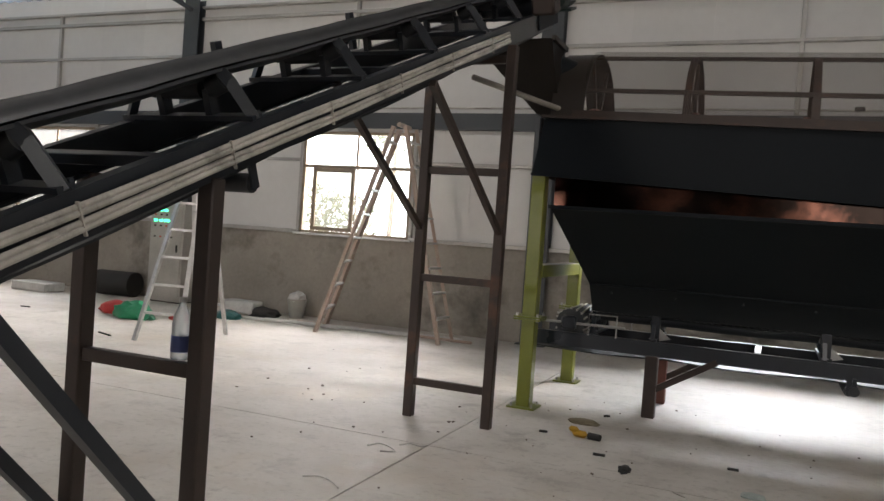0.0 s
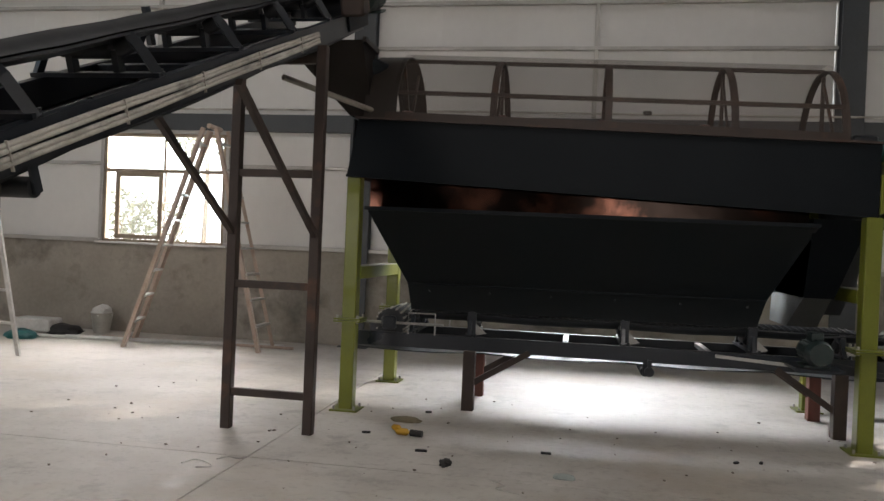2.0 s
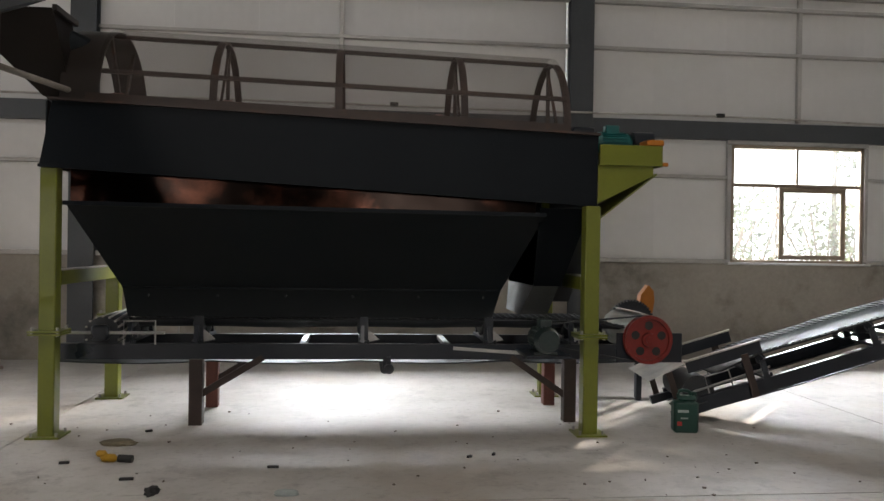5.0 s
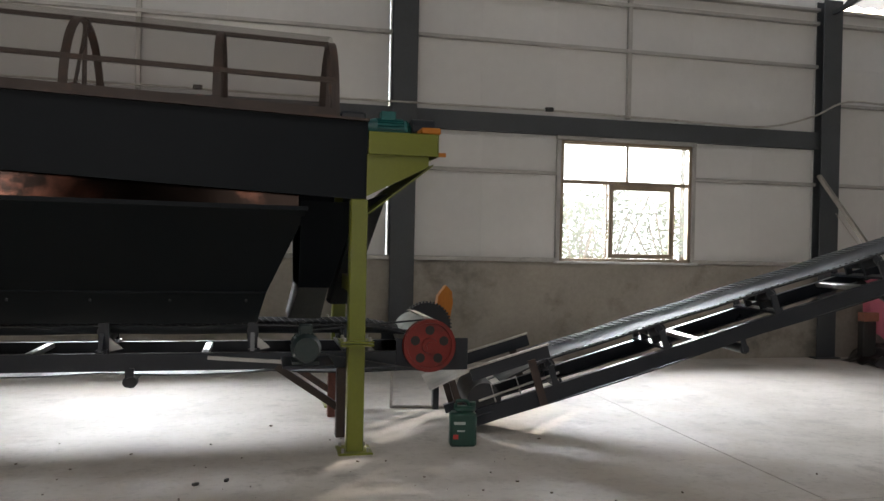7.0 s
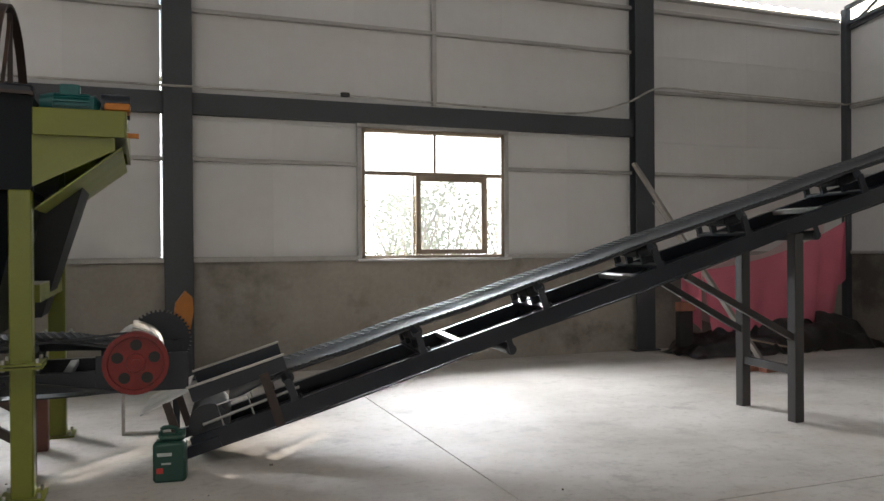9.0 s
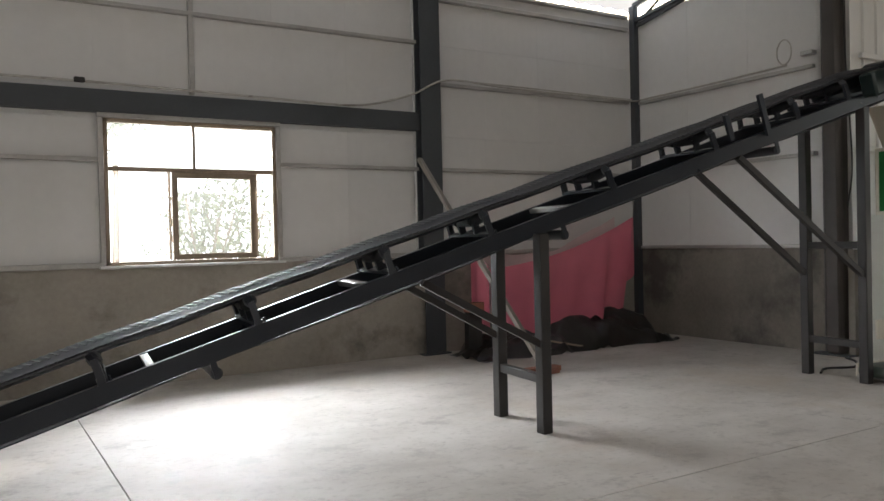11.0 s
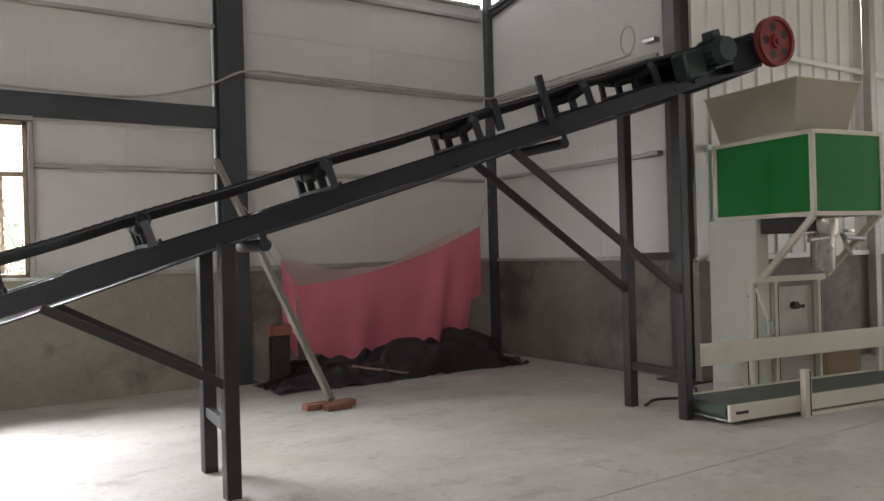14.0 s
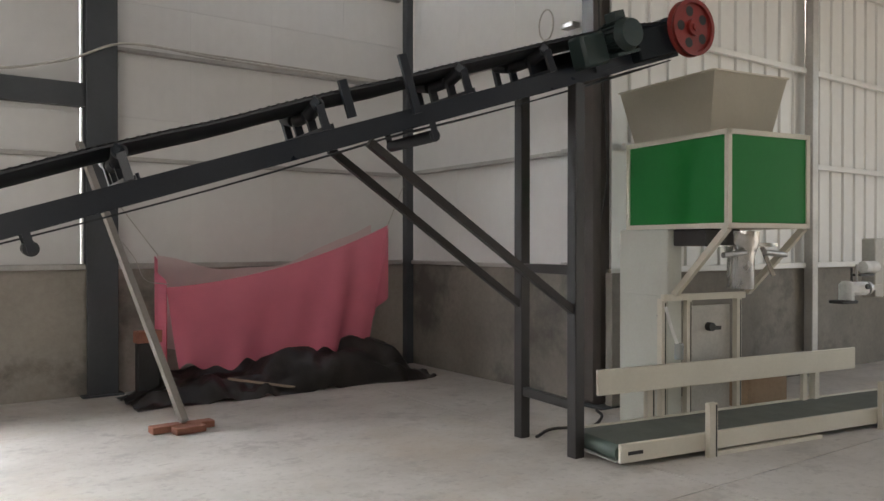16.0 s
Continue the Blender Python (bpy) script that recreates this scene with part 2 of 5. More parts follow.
M_DARKTEAL = material("dark_green_motor", (0.013, 0.03, 0.029), 0.4, second=(0.028, 0.038, 0.035), big=10)
M_ORANGE = material("orange_guard_paint", (0.55, 0.19, 0.015), 0.45, second=(0.42, 0.14, 0.012), big=4)
M_BARE = material("bare_bright_steel", (0.52, 0.51, 0.49), 0.35, metal=0.75, big=8, fine=80)
M_CREAM = material("cream_machine_paint", (0.63, 0.59, 0.49), 0.45, second=(0.54, 0.505, 0.415), big=1.5, fine=40, bump=0.05, stain_or_dark=(0.34, 0.31, 0.25), patch_at=0.70)
M_GREENPANEL = material("bright_green_panel", (0.003, 0.175, 0.026), 0.58, second=(0.003, 0.15, 0.022), big=1.2, fine=30, bump=0.04, shine=0.3)
M_STAINLESS = material("stainless_steel", (0.62, 0.62, 0.61), 0.25, metal=0.95, big=8)
M_GREENBELT = material("dark_green_belt", (0.045, 0.075, 0.06), 0.55, second=(0.07, 0.09, 0.075), big=4)
M_GREYBELT = material("dusty_grey_green_belt", (0.115, 0.125, 0.105), 0.6, second=(0.085, 0.095, 0.08), big=4, stain_or_dark=(0.15, 0.14, 0.12), patch_at=0.62)
M_ALU = material("bronze_aluminium_frame", (0.42, 0.33, 0.24), 0.4, metal=0.35, big=6)
M_WHITE = material("white_paint", (0.75, 0.74, 0.71), 0.5, big=6, bump=0.05)
M_CABLE = material("white_cable", (0.58, 0.55, 0.50), 0.5, second=(0.36, 0.34, 0.30), big=7, fine=30, stain_or_dark=(0.28, 0.26, 0.23), patch_at=0.6)
M_WOOD = material("grey_weathered_wood", (0.36, 0.29, 0.22), 0.8, second=(0.24, 0.19, 0.14), big=5, fine=70, stretch=(1, 1, 0.3), bump=0.3)
M_GREYWOOD = material("bleached_grey_timber", (0.32, 0.29, 0.26), 0.8, second=(0.22, 0.195, 0.17), big=5, fine=70, stretch=(1, 1, 0.3), bump=0.3)
# Cool window light on the packing column, put into its paint colour.
M_COLUMN = material("window_lit_column_paint", (0.54, 0.55, 0.49), 0.4, second=(0.46, 0.46, 0.40), big=1.3, fine=40, bump=0.05)
M_LADDER = material("red_brown_ladder", (0.40, 0.27, 0.21), 0.5, second=(0.52, 0.44, 0.37), big=5, fine=40)
M_ALUBRIGHT = material("aluminium_ladder", (0.66, 0.65, 0.63), 0.35, metal=0.6, big=8)
M_BRICK = material("red_brick", (0.36, 0.155, 0.10), 0.85, second=(0.25, 0.11, 0.075), big=9, fine=70, bump=0.35, per_piece=0.08)
M_PINK = cloth("pink_net", (1.0, 0.27, 0.38), 0.17)
M_MESH = cloth("fine_wire_mesh", (0.16, 0.12, 0.10), 0.74)
M_PALENET = cloth("pale_net", (0.95, 0.76, 0.76), 0.18)
M_PILE = material("dark_sheeting", (0.009, 0.0075, 0.007), 0.34, second=(0.022, 0.018, 0.015), big=5, fine=40, bump=0.4)
M_CABINET = material("beige_grey_cabinet", (0.50, 0.48, 0.43), 0.45, big=2, bump=0.03)
M_DARKGREENCAN = material("dark_green_plastic", (0.012, 0.06, 0.042), 0.4, second=(0.01, 0.045, 0.033), big=8)
M_LABEL = material("faded_white_label", (0.45, 0.5, 0.47), 0.6)
M_REDLABEL = material("red_label", (0.55, 0.05, 0.04), 0.6)
M_REDBAG = material("red_plastic_bag", (0.50, 0.045, 0.04), 0.45, bump=0.2)
M_GREENBAG = material("green_plastic_bag", (0.02, 0.26, 0.12), 0.45, bump=0.2)
M_YELLOW = material("yellow_tool_plastic", (0.62, 0.34, 0.02), 0.5)
M_DARK = material("dark_clutter", (0.03, 0.028, 0.026), 0.6)
M_CARD = material("brown_cardboard", (0.38, 0.26, 0.16), 0.85, bump=0.1)
M_GLASS = plain_glass("window_glass", (0.97, 0.99, 0.98), 0.022)
M_HAZY = plain_glass("hazy_window_glass", (0.80, 0.82, 0.78), 0.02)
M_CLEARPLASTIC = plain_glass("clear_plastic", (0.90, 0.93, 0.95), 0.30)
M_SKYSHEET = plain_glass("translucent_roof_sheet", (0.85, 0.87, 0.87), 0.4)
M_LED_G = glow("green_led", (0.05, 1.0, 0.45), 2.5)
M_LED_R = glow("red_led", (1.0, 0.1, 0.06), 1.5)
M_HAZE = glow("white_haze", (0.95, 0.97, 1.0), 2.2)
# Leaf green lightened to carry the glare and haze beyond the windows.
M_LEAF = material("washed_out_foliage", (0.30, 0.31, 0.20), 0.6, second=(0.24, 0.25, 0.15), big=3, fine=30)
M_CHIPS = material("cement_chips", (0.24, 0.20, 0.16), 0.9, second=(0.10, 0.08, 0.065), big=9)
M_EARTH = material("outdoor_earth", (0.30, 0.26, 0.20), 0.9, big=0.5)


# ---- mesh helpers ----
def thing(name, at, label, category, group="", kind=""):
    ob = new(name)
    ob.location = at
    ob.empty_display_size = 0.1
    return tagged(ob, label, category, group, kind)


def mesh_of(name, bm, mat):
    me = bpy.data.meshes.new(name)
    bmesh.ops.recalc_face_normals(bm, faces=bm.faces)
    bm.to_mesh(me)
    bm.free()
    for p in me.polygons:
        p.use_smooth = True
    me.set_sharp_from_angle(angle=radians(38))
    me.materials.append(mat)
    return me


def part(name, bm, mat, parent=None, label=""):
    ob = new(name, mesh_of(name, bm, mat))
    if parent is not None:
        ob.parent = parent
        if parent.data is None:
            ob.matrix_parent_inverse = Matrix.Translation(parent.location).inverted()
    return tagged(ob, label)


def solid(name, bm, mat, label, category, group="", kind=""):
    return tagged(part(name, bm, mat), label, category, group, kind)


def box(c, s, m=None, bev=0.0, bm=None):
    """A box by centre and size, turned by m."""
    bm = bm or bmesh.new()
    t = Matrix.Translation(c) @ Matrix.Diagonal((*s, 1))
    vs = bmesh.ops.create_cube(bm, size=1.0, matrix=(m @ t) if m else t)["verts"]
    if bev:
        es = list({e for v in vs for e in v.link_edges})
        bmesh.ops.bevel(bm, geom=es, offset=bev, segments=1, affect="EDGES")
    return bm


def axes(p, q, up=(0, 0, 1)):
    """A frame with x from p to q, seated at p."""
    p, q = Vector(p), Vector(q)
    x = (q - p).normalized()
    up = Vector(up)
    if abs(x.dot(up)) > 0.98:
        up = Vector((0, 1, 0))
    y = up.cross(x).normalized()
    z = x.cross(y)
    m = Matrix((x, y, z)).transposed().to_4x4()
    m.translation = p
    return m


def bar(p, q, w, h, bm=None, bev=0.0, up=(0, 0, 1)):
    """A rectangular bar from p to q, w across and h high."""
    d = (Vector(q) - Vector(p)).length
    return box((d / 2, 0, 0), (d, w, h), axes(p, q, up), bev, bm)


def rod(p, q, r, seg=14, bm=None, r2=None):
    bm = bm or bmesh.new()
    m = axes(p, q)
    d = (Vector(q) - Vector(p)).length
    rings = []
    for s, rr in ((0, r), (d, r if r2 is None else r2)):
        rings.append([bm.verts.new(m @ Vector((s, rr * math.cos(a), rr * math.sin(a)))) for a in (2 * math.pi * k / seg for k in range(seg))])
    for k in range(seg):
        bm.faces.new((rings[0][k], rings[0][(k + 1) % seg], rings[1][(k + 1) % seg], rings[1][k]))
    bm.faces.new(rings[0][::-1])
    bm.faces.new(rings[1])
    return bm


def prism(outline, m, depth, bm=None):
    """An outline in the xy plane of m, raised by depth along its z."""
    bm = bm or bmesh.new()
    a = [bm.verts.new(m @ Vector((x, y, 0))) for x, y in outline]
    b = [bm.verts.new(m @ Vector((x, y, depth))) for x, y in outline]
    n = len(a)
    for k in range(n):
        bm.faces.new((a[k], a[(k + 1) % n], b[(k + 1) % n], b[k]))
    bm.faces.new(a[::-1])
    bm.faces.new(b)
    return bm


def channel(p, q, w, h, t, side, bm=None):
    """A C-section from p to q; its open side looks to side (+1 or -1 across)."""
    d = (Vector(q) - Vector(p)).length
    m = axes(p, q)
    o = [(0, -h / 2), (w * side, -h / 2), (w * side, -h / 2 + t), (t * side, -h / 2 + t), (t * side, h / 2 - t), (w * side, h / 2 - t), (w * side, h / 2), (0, h / 2)]
    turn = m @ Matrix(((0, 0, 1, 0), (1, 0, 0, 0), (0, 1, 0, 0), (0, 0, 0, 1)))
    return prism(o, turn, d, bm)


def lathe(profile, m, seg=24, bm=None):
    """A profile of (radius, height) pairs turned about m's z."""
    bm = bm or bmesh.new()
    rows = []
    for r, z in profile:
        rows.append([bm.verts.new(m @ Vector((r * math.cos(2 * math.pi * k / seg), r * math.sin(2 * math.pi * k / seg), z))) for k in range(seg)])
    for a, b in zip(rows, rows[1:]):
        for k in range(seg):
            bm.faces.new((a[k], a[(k + 1) % seg], b[(k + 1) % seg], b[k]))
    bm.faces.new(rows[0][::-1])
    bm.faces.new(rows[-1])
    return bm


def tube(points, r, seg=8, bm=None):
    """A round tube along a line of points."""
    bm = bm or bmesh.new()
    pts = [Vector(p) for p in points]
    rows = []
    for k, p in enumerate(pts):
        d = (pts[min(k + 1, len(pts) - 1)] - pts[max(k - 1, 0)]).normalized()
        up = Vector((0, 0, 1)) if abs(d.z) < 0.9 else Vector((1, 0, 0))
        y = up.cross(d).normalized()
        z = d.cross(y)
        rows.append([bm.verts.new(p + r * (math.cos(a) * y + math.sin(a) * z)) for a in (2 * math.pi * j / seg for j in range(seg))])
    for a, b in zip(rows, rows[1:]):
        for k in range(seg):
            bm.faces.new((a[k], a[(k + 1) % seg], b[(k + 1) % seg], b[k]))
    bm.faces.new(rows[0][::-1])
    bm.faces.new(rows[-1])
    return bm


def smooth_line(points, n):
    """n + 1 points along a rounded line through the given ones."""
    p = [Vector(q) for q in points]
    p = [2 * p[0] - p[1], *p, 2 * p[-1] - p[-2]]
    out = []
    for k in range(n + 1):
        s = k / n * (len(p) - 3)
        i = min(int(s), len(p) - 4)
        u = s - i
        a, b, c, d = p[i:i + 4]
        out.append(0.5 * (2 * b + (c - a) * u + (2 * a - 5 * b + 4 * c - d) * u * u + (3 * b - a - 3 * c + d) * u ** 3))
    return out


def sheet(fn, nu, nv, thick=0.0):
    """A grid of points fn(u, v) for u and v from 0 to 1, thickened along its normals."""
    bm = bmesh.new()
    g = [[bm.verts.new(fn(i / nu, j / nv)) for j in range(nv + 1)] for i in range(nu + 1)]
    fs = [bm.faces.new((g[i][j], g[i + 1][j], g[i + 1][j + 1], g[i][j + 1])) for i in range(nu) for j in range(nv)]
    if thick:
        bmesh.ops.recalc_face_normals(bm, faces=fs)
        bmesh.ops.solidify(bm, geom=fs, thickness=thick)
    return bm


def lump(c, size, seed, rough=0.25, sub=3):
    """An uneven rounded heap, flat below."""
    bm = bmesh.new()
    bmesh.ops.create_icosphere(bm, subdivisions=sub, radius=1.0)
    for v in bm.verts:
        k = 1 + rough * noise.noise(v.co * 2.3 + Vector((seed, 0, 0))) + rough * 0.6 * noise.noise(v.co * 6 + Vector((0, seed, 0)))
        p = v.co * k
        v.co = Vector((c[0] + p.x * size[0], c[1] + p.y * size[1], c[2] + max(p.z, -0.35) * size[2] + 0.35 * size[2]))
    return bm


# ---- the hall: ground, floor, walls, roof ----
X0, X1, XR, Y0, YN, YR = -16.0, 12.65, 19.0, -11.0, 9.9, 6.5
EAVE, RIDGE_Y, RIDGE_Z, WALL_TOP = 4.98, -0.5, 6.72, 4.68
COLS = (-14.5, -8.61, -2.70, 3.22, 9.02)


def roof_z(y):
    return EAVE + (YN - y) / (YN - RIDGE_Y) * (RIDGE_Z - EAVE) if y > RIDGE_Y else RIDGE_Z - (RIDGE_Y - y) * 0.167


solid("backdrop", box((0, 62, 7), (170, 0.5, 14.5)), M_HAZE, "bright white hazy sky beyond the windows", "backdrop", kind="structure")
solid("ground", box((0, 0, -0.16), (600, 600, 0.1)), M_EARTH, "bare earth outside the hall", "ground", kind="structure")
floor = solid("floor", box(((X0 + XR) / 2, (Y0 + YN) / 2, -0.055), (XR - X0, YN - Y0, 0.1)), M_JOINT, "pale dusty concrete floor with sawn joints", "floor", kind="structure")
fx, fy = (X0, -8.46, -1.85, 4.77, 11.4, XR), (Y0, -1.6, 4.58, YN)
for i in range(5):
    for j in range(3):
        w, d = fx[i + 1] - fx[i] - 0.010, fy[j + 1] - fy[j] - 0.010
        part("slab", box(((fx[i] + fx[i + 1]) / 2, (fy[j] + fy[j + 1]) / 2, -0.002), (w, d, 0.012)), M_FLOOR, floor)

wall_north = solid("wall_north", box(((X0 + X1) / 2, YN + 0.11, 0.62), (X1 - X0, 0.24, 1.26)), M_PLASTER, "rough grey cement-rendered low wall", "wall", kind="structure")


def panel_row(parent, lo, hi, z0, z1, holes, place, mat=M_PANEL, width=0.97):
    """Upright sheets side by side from lo to hi, left out in the holes; place(a, b, z0, z1) gives centre and size."""
    cuts = sorted({lo, hi, *(e for h in holes for e in h if lo < e < hi)})
    for a, b in zip(cuts, cuts[1:]):
        if any(h[0] - 1e-6 <= a and b <= h[1] + 1e-6 for h in holes):
            continue
        n = max(1, round((b - a) / width))
        for k in range(n):
            p, q = a + (b - a) * k / n, a + (b - a) * (k + 1) / n
            part("panel", box(*place(p, q, z0, z1)), mat, parent)


def on_north(p, q, z0, z1):
    return ((p + q) / 2, YN + 0.07, (z0 + z1) / 2), (q - p - 0.0008, 0.08, z1 - z0)


HOLES = [(x - WIN_W / 2, x + WIN_W / 2) for x in WIN_X]
NORTH_ROWS = ((WIN_Z0, 2.34, True), (2.34, WIN_Z1, True), (WIN_Z1, 3.92, False), (3.92, 5.05, False))


def trim(name, c, s, mat=M_TRIM, label="pale pressed metal wall trim"):
    return solid(name, box(c, s, bev=0.006), mat, label, "trim", kind="structure")


bays = [X0, *COLS, X1]
for a, b in zip(bays, bays[1:]):
    last = b == X1
    mid = (a + b) / 2
    wx = [x for x in WIN_X if a < x < b]
    pieces = [(a + 0.14, b - 0.14)] if not wx else [(a + 0.14, wx[0] - WIN_W / 2 - 0.02), (wx[0] + WIN_W / 2 + 0.02, b - 0.14)]
    for p, q in pieces:
        trim("trim", ((p + q) / 2, YN - 0.015, 1.262), (q - p, 0.10, 0.055))
        trim("trim", ((p + q) / 2, YN + 0.005, 2.335), (q - p, 0.07, 0.045))
    p, q = a + 0.14, b - 0.14
    trim("trim", ((p + q) / 2, YN + 0.005, 3.42 if last else 3.92), (q - p, 0.07, 0.045))
    trim("trim", ((p + q) / 2, YN + 0.005, 4.50), (q - p, 0.09, 0.05))
    trim("trim", ((p + q) / 2, YN + 0.03, WALL_TOP), (q - p, 0.16, 0.04))
    if not last:
        trim("trim", (mid, YN + 0.005, 3.86), (0.055, 0.06, 1.60))
        solid("steel_beam", channel((a + 0.14, YN - 0.07, 2.92), (b - 0.14, YN - 0.07, 2.92), 0.10, 0.225, 0.01, 1), M_STEEL, "slate grey painted steel eaves beam along the wall", "beam", "wall beams", "structure")
for x in COLS:
    c = thing("steel_column", (x, YN - 0.02, 0), "slate grey painted steel wall column", "column", "wall columns", "structure")
    part("flange", box((x, YN - 0.115, 2.40), (0.29, 0.016, 4.8), bev=0.004), M_STEEL, c)
    part("web", box((x, YN - 0.02, 2.40), (0.012, 0.174, 4.8)), M_STEEL, c)
    part("flange", box((x, YN + 0.02, 2.40), (0.29, 0.014, 4.8)), M_STEEL, c)
    part("base_plate", box((x, YN - 0.10, 0.012), (0.38, 0.14, 0.02)), M_STEEL, c)

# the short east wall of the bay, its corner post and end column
wall_east = solid("wall_east", box((X1 + 0.12, (YR + 0.1 + YN) / 2, 0.62), (0.24, YN - YR - 0.1, 1.26)), M_PLASTER_DARK, "darker grey cement-rendered low wall, stained in patches", "wall", kind="structure")
for p, q in ((6.54, 6.95), (6.95, 7.93), (7.93, 8.91), (8.91, 9.89)):
    part("panel", box((X1 + 0.07, (p + q) / 2, 2.975), (0.08, q - p - 0.003, 3.44)), M_PANEL, wall_east)
for z, y0 in ((1.262, 6.98), (2.36, 6.98), (3.40, 6.98)):
    trim("trim", (X1 - 0.01, (y0 + 9.8) / 2, z), (0.06, 9.8 - y0, 0.045))
solid("steel_bar", bar((X1 - 0.02, 9.85, 4.55), (X1 - 0.02, 6.7, 5.10), 0.05, 0.05), M_STEEL, "grey sloping wall-head rail", "rail", kind="structure")
solid("corner_post", box((X1 - 0.055, YN - 0.06, 2.42), (0.10, 0.10, 4.84), bev=0.006), M_STEEL, "dark steel corner post", "post", kind="structure")
c = thing("steel_column", (X1 - 0.05, 6.76, 0), "dark grey round-edged steel column at the wall end", "column", "wall columns", "structure")
part("shaft", box((X1 - 0.02, 6.73, 2.75), (0.22, 0.24, 5.5), bev=0.05), M_BROWNSTEEL, c)
part("base_plate", box((X1 - 0.02, 6.73, 0.012), (0.34, 0.46, 0.02)), M_STEEL, c)
for k, z in enumerate((3.55, 2.36, 1.28)):
    trim("bracket", (X1 - 0.06, 7.02, z), (0.10, 0.16, 0.05), M_BARE, "bright bolted girt bracket")

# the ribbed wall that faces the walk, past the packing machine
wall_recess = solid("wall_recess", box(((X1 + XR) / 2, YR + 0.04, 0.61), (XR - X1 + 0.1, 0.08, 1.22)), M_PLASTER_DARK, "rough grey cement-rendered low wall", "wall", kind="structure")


def ribbed(x0, x1, z0, z1, pitch=0.27):
    o = []
    n = round((x1 - x0) / pitch)
    p = (x1 - x0) / n
    for k in range(n):
        a = x0 + k * p
        o += [(a, 0), (a + p - 0.05, 0), (a + p - 0.038, -0.025), (a + p - 0.012, -0.025)]
    o.append((x1, 0))
    line = [(x, YR + 0.02 + y) for x, y in o]
    back = [(x, y + 0.006) for x, y in reversed(line)]
    return prism(line + back, Matrix.Translation((0, 0, z0)), z1 - z0)


for k in range(6):
    a = X1 - 0.04 + k * 1.08
    part("panel", ribbed(a, a + 1.08, 1.22, 5.45), M_RIBBED, wall_recess)
for z in (1.245, 2.36, 3.42, 4.5):
    trim("trim", ((X1 + XR) / 2, YR - 0.04, z), (XR - X1 - 0.1, 0.05, 0.06), M_RIBBED, "white painted sheeting rail")
solid("post", box((15.75, YR - 0.09, 2.7), (0.12, 0.10, 5.4), bev=0.008), M_TRIM, "pale grey steel wall post", "post", kind="structure")

# the rest of the hall, closed round the walk by added walls out of view
for nm, c, s in (("wall_west", (X0 - 0.1, (Y0 + YN) / 2, 2.5), (0.2, YN - Y0, 5.0)), ("wall_far_east_1", (XR + 0.1, (Y0 - 2.2) / 2, 2.9), (0.2, -2.2 - Y0, 5.8)), ("wall_far_east_2", (XR + 0.1, (4.6 + YR) / 2, 2.9), (0.2, YR - 4.6, 5.8)), ("wall_far_east_3", (XR + 0.1, 1.2, 5.1), (0.2, 6.8, 1.4)),
                 ("wall_south_1", (-11.3, Y0 - 0.1, 2.45), (9.4, 0.2, 4.9)), ("wall_south_2", (-2.05, Y0 - 0.1, 2.45), (5.5, 0.2, 4.9)), ("wall_south_3", (11.4, Y0 - 0.1, 2.45), (15.2, 0.2, 4.9)), ("wall_south_4", (-0.5, Y0 - 0.1, 4.2), (12.2, 0.19, 1.4)), ("wall_south_5", (-0.5, Y0 - 0.1, 0.92), (12.2, 0.19, 1.84))):
    # South walls take the darker render to keep reflections and bounce light dim.
    solid(nm, box(c, s), M_PLASTER if "south" in nm else M_PANEL, "plain unseen hall wall added behind the walk", "wall", kind="structure")


def roof_sheet(x0, x1, y0, y1, pitch=0.25):
    """Corrugated sheeting on the slope between y0 and y1."""
    n = int((x1 - x0) / pitch)
    bm = bmesh.new()
    a, b = [], []
    for k in range(n * 2 + 1):
        x = x0 + (x1 - x0) * k / (2 * n)
        dz = 0.035 * (k % 2)
        a.append(bm.verts.new((x, y0, roof_z(y0) + dz)))
        b.append(bm.verts.new((x, y1, roof_z(y1) + dz)))
    for k in range(n * 2):
        bm.faces.new((a[k], a[k + 1], b[k + 1], b[k]))
    return bm


solid("ceiling_north", roof_sheet(X0 - 0.2, X1 + 0.3, RIDGE_Y, 9.35), M_ROOF, "grey corrugated roof sheeting", "roof", kind="structure")
solid("ceiling_eaves", roof_sheet(X0 - 0.2, X1 + 0.3, 9.35, 10.3), M_SKYSHEET, "translucent corrugated sheeting at the eaves", "roof", kind="structure")
solid("ceiling_east", roof_sheet(X1 + 0.3, XR + 0.2, RIDGE_Y, YR + 0.4), M_ROOF, "grey corrugated roof sheeting", "roof", kind="structure")
solid("ceiling_south", roof_sheet(X0 - 0.2, XR + 0.2, Y0 - 0.3, RIDGE_Y), M_ROOF, "grey corrugated roof sheeting", "roof", kind="structure")
# Opaque white sheets added over the fill lamps, out of view.
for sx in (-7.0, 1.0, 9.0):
    solid("skylight", box((sx, 3.0, 6.06), (1.1, 5.2, 0.02), Matrix.Translation((sx, 3.0, 6.08)) @ Matrix.Rotation(-0.166, 4, "X") @ Matrix.Translation((-sx, -3.0, -6.06))), M_WHITE, "white sheet added above a fill lamp, out of view", "skylight", kind="structure")
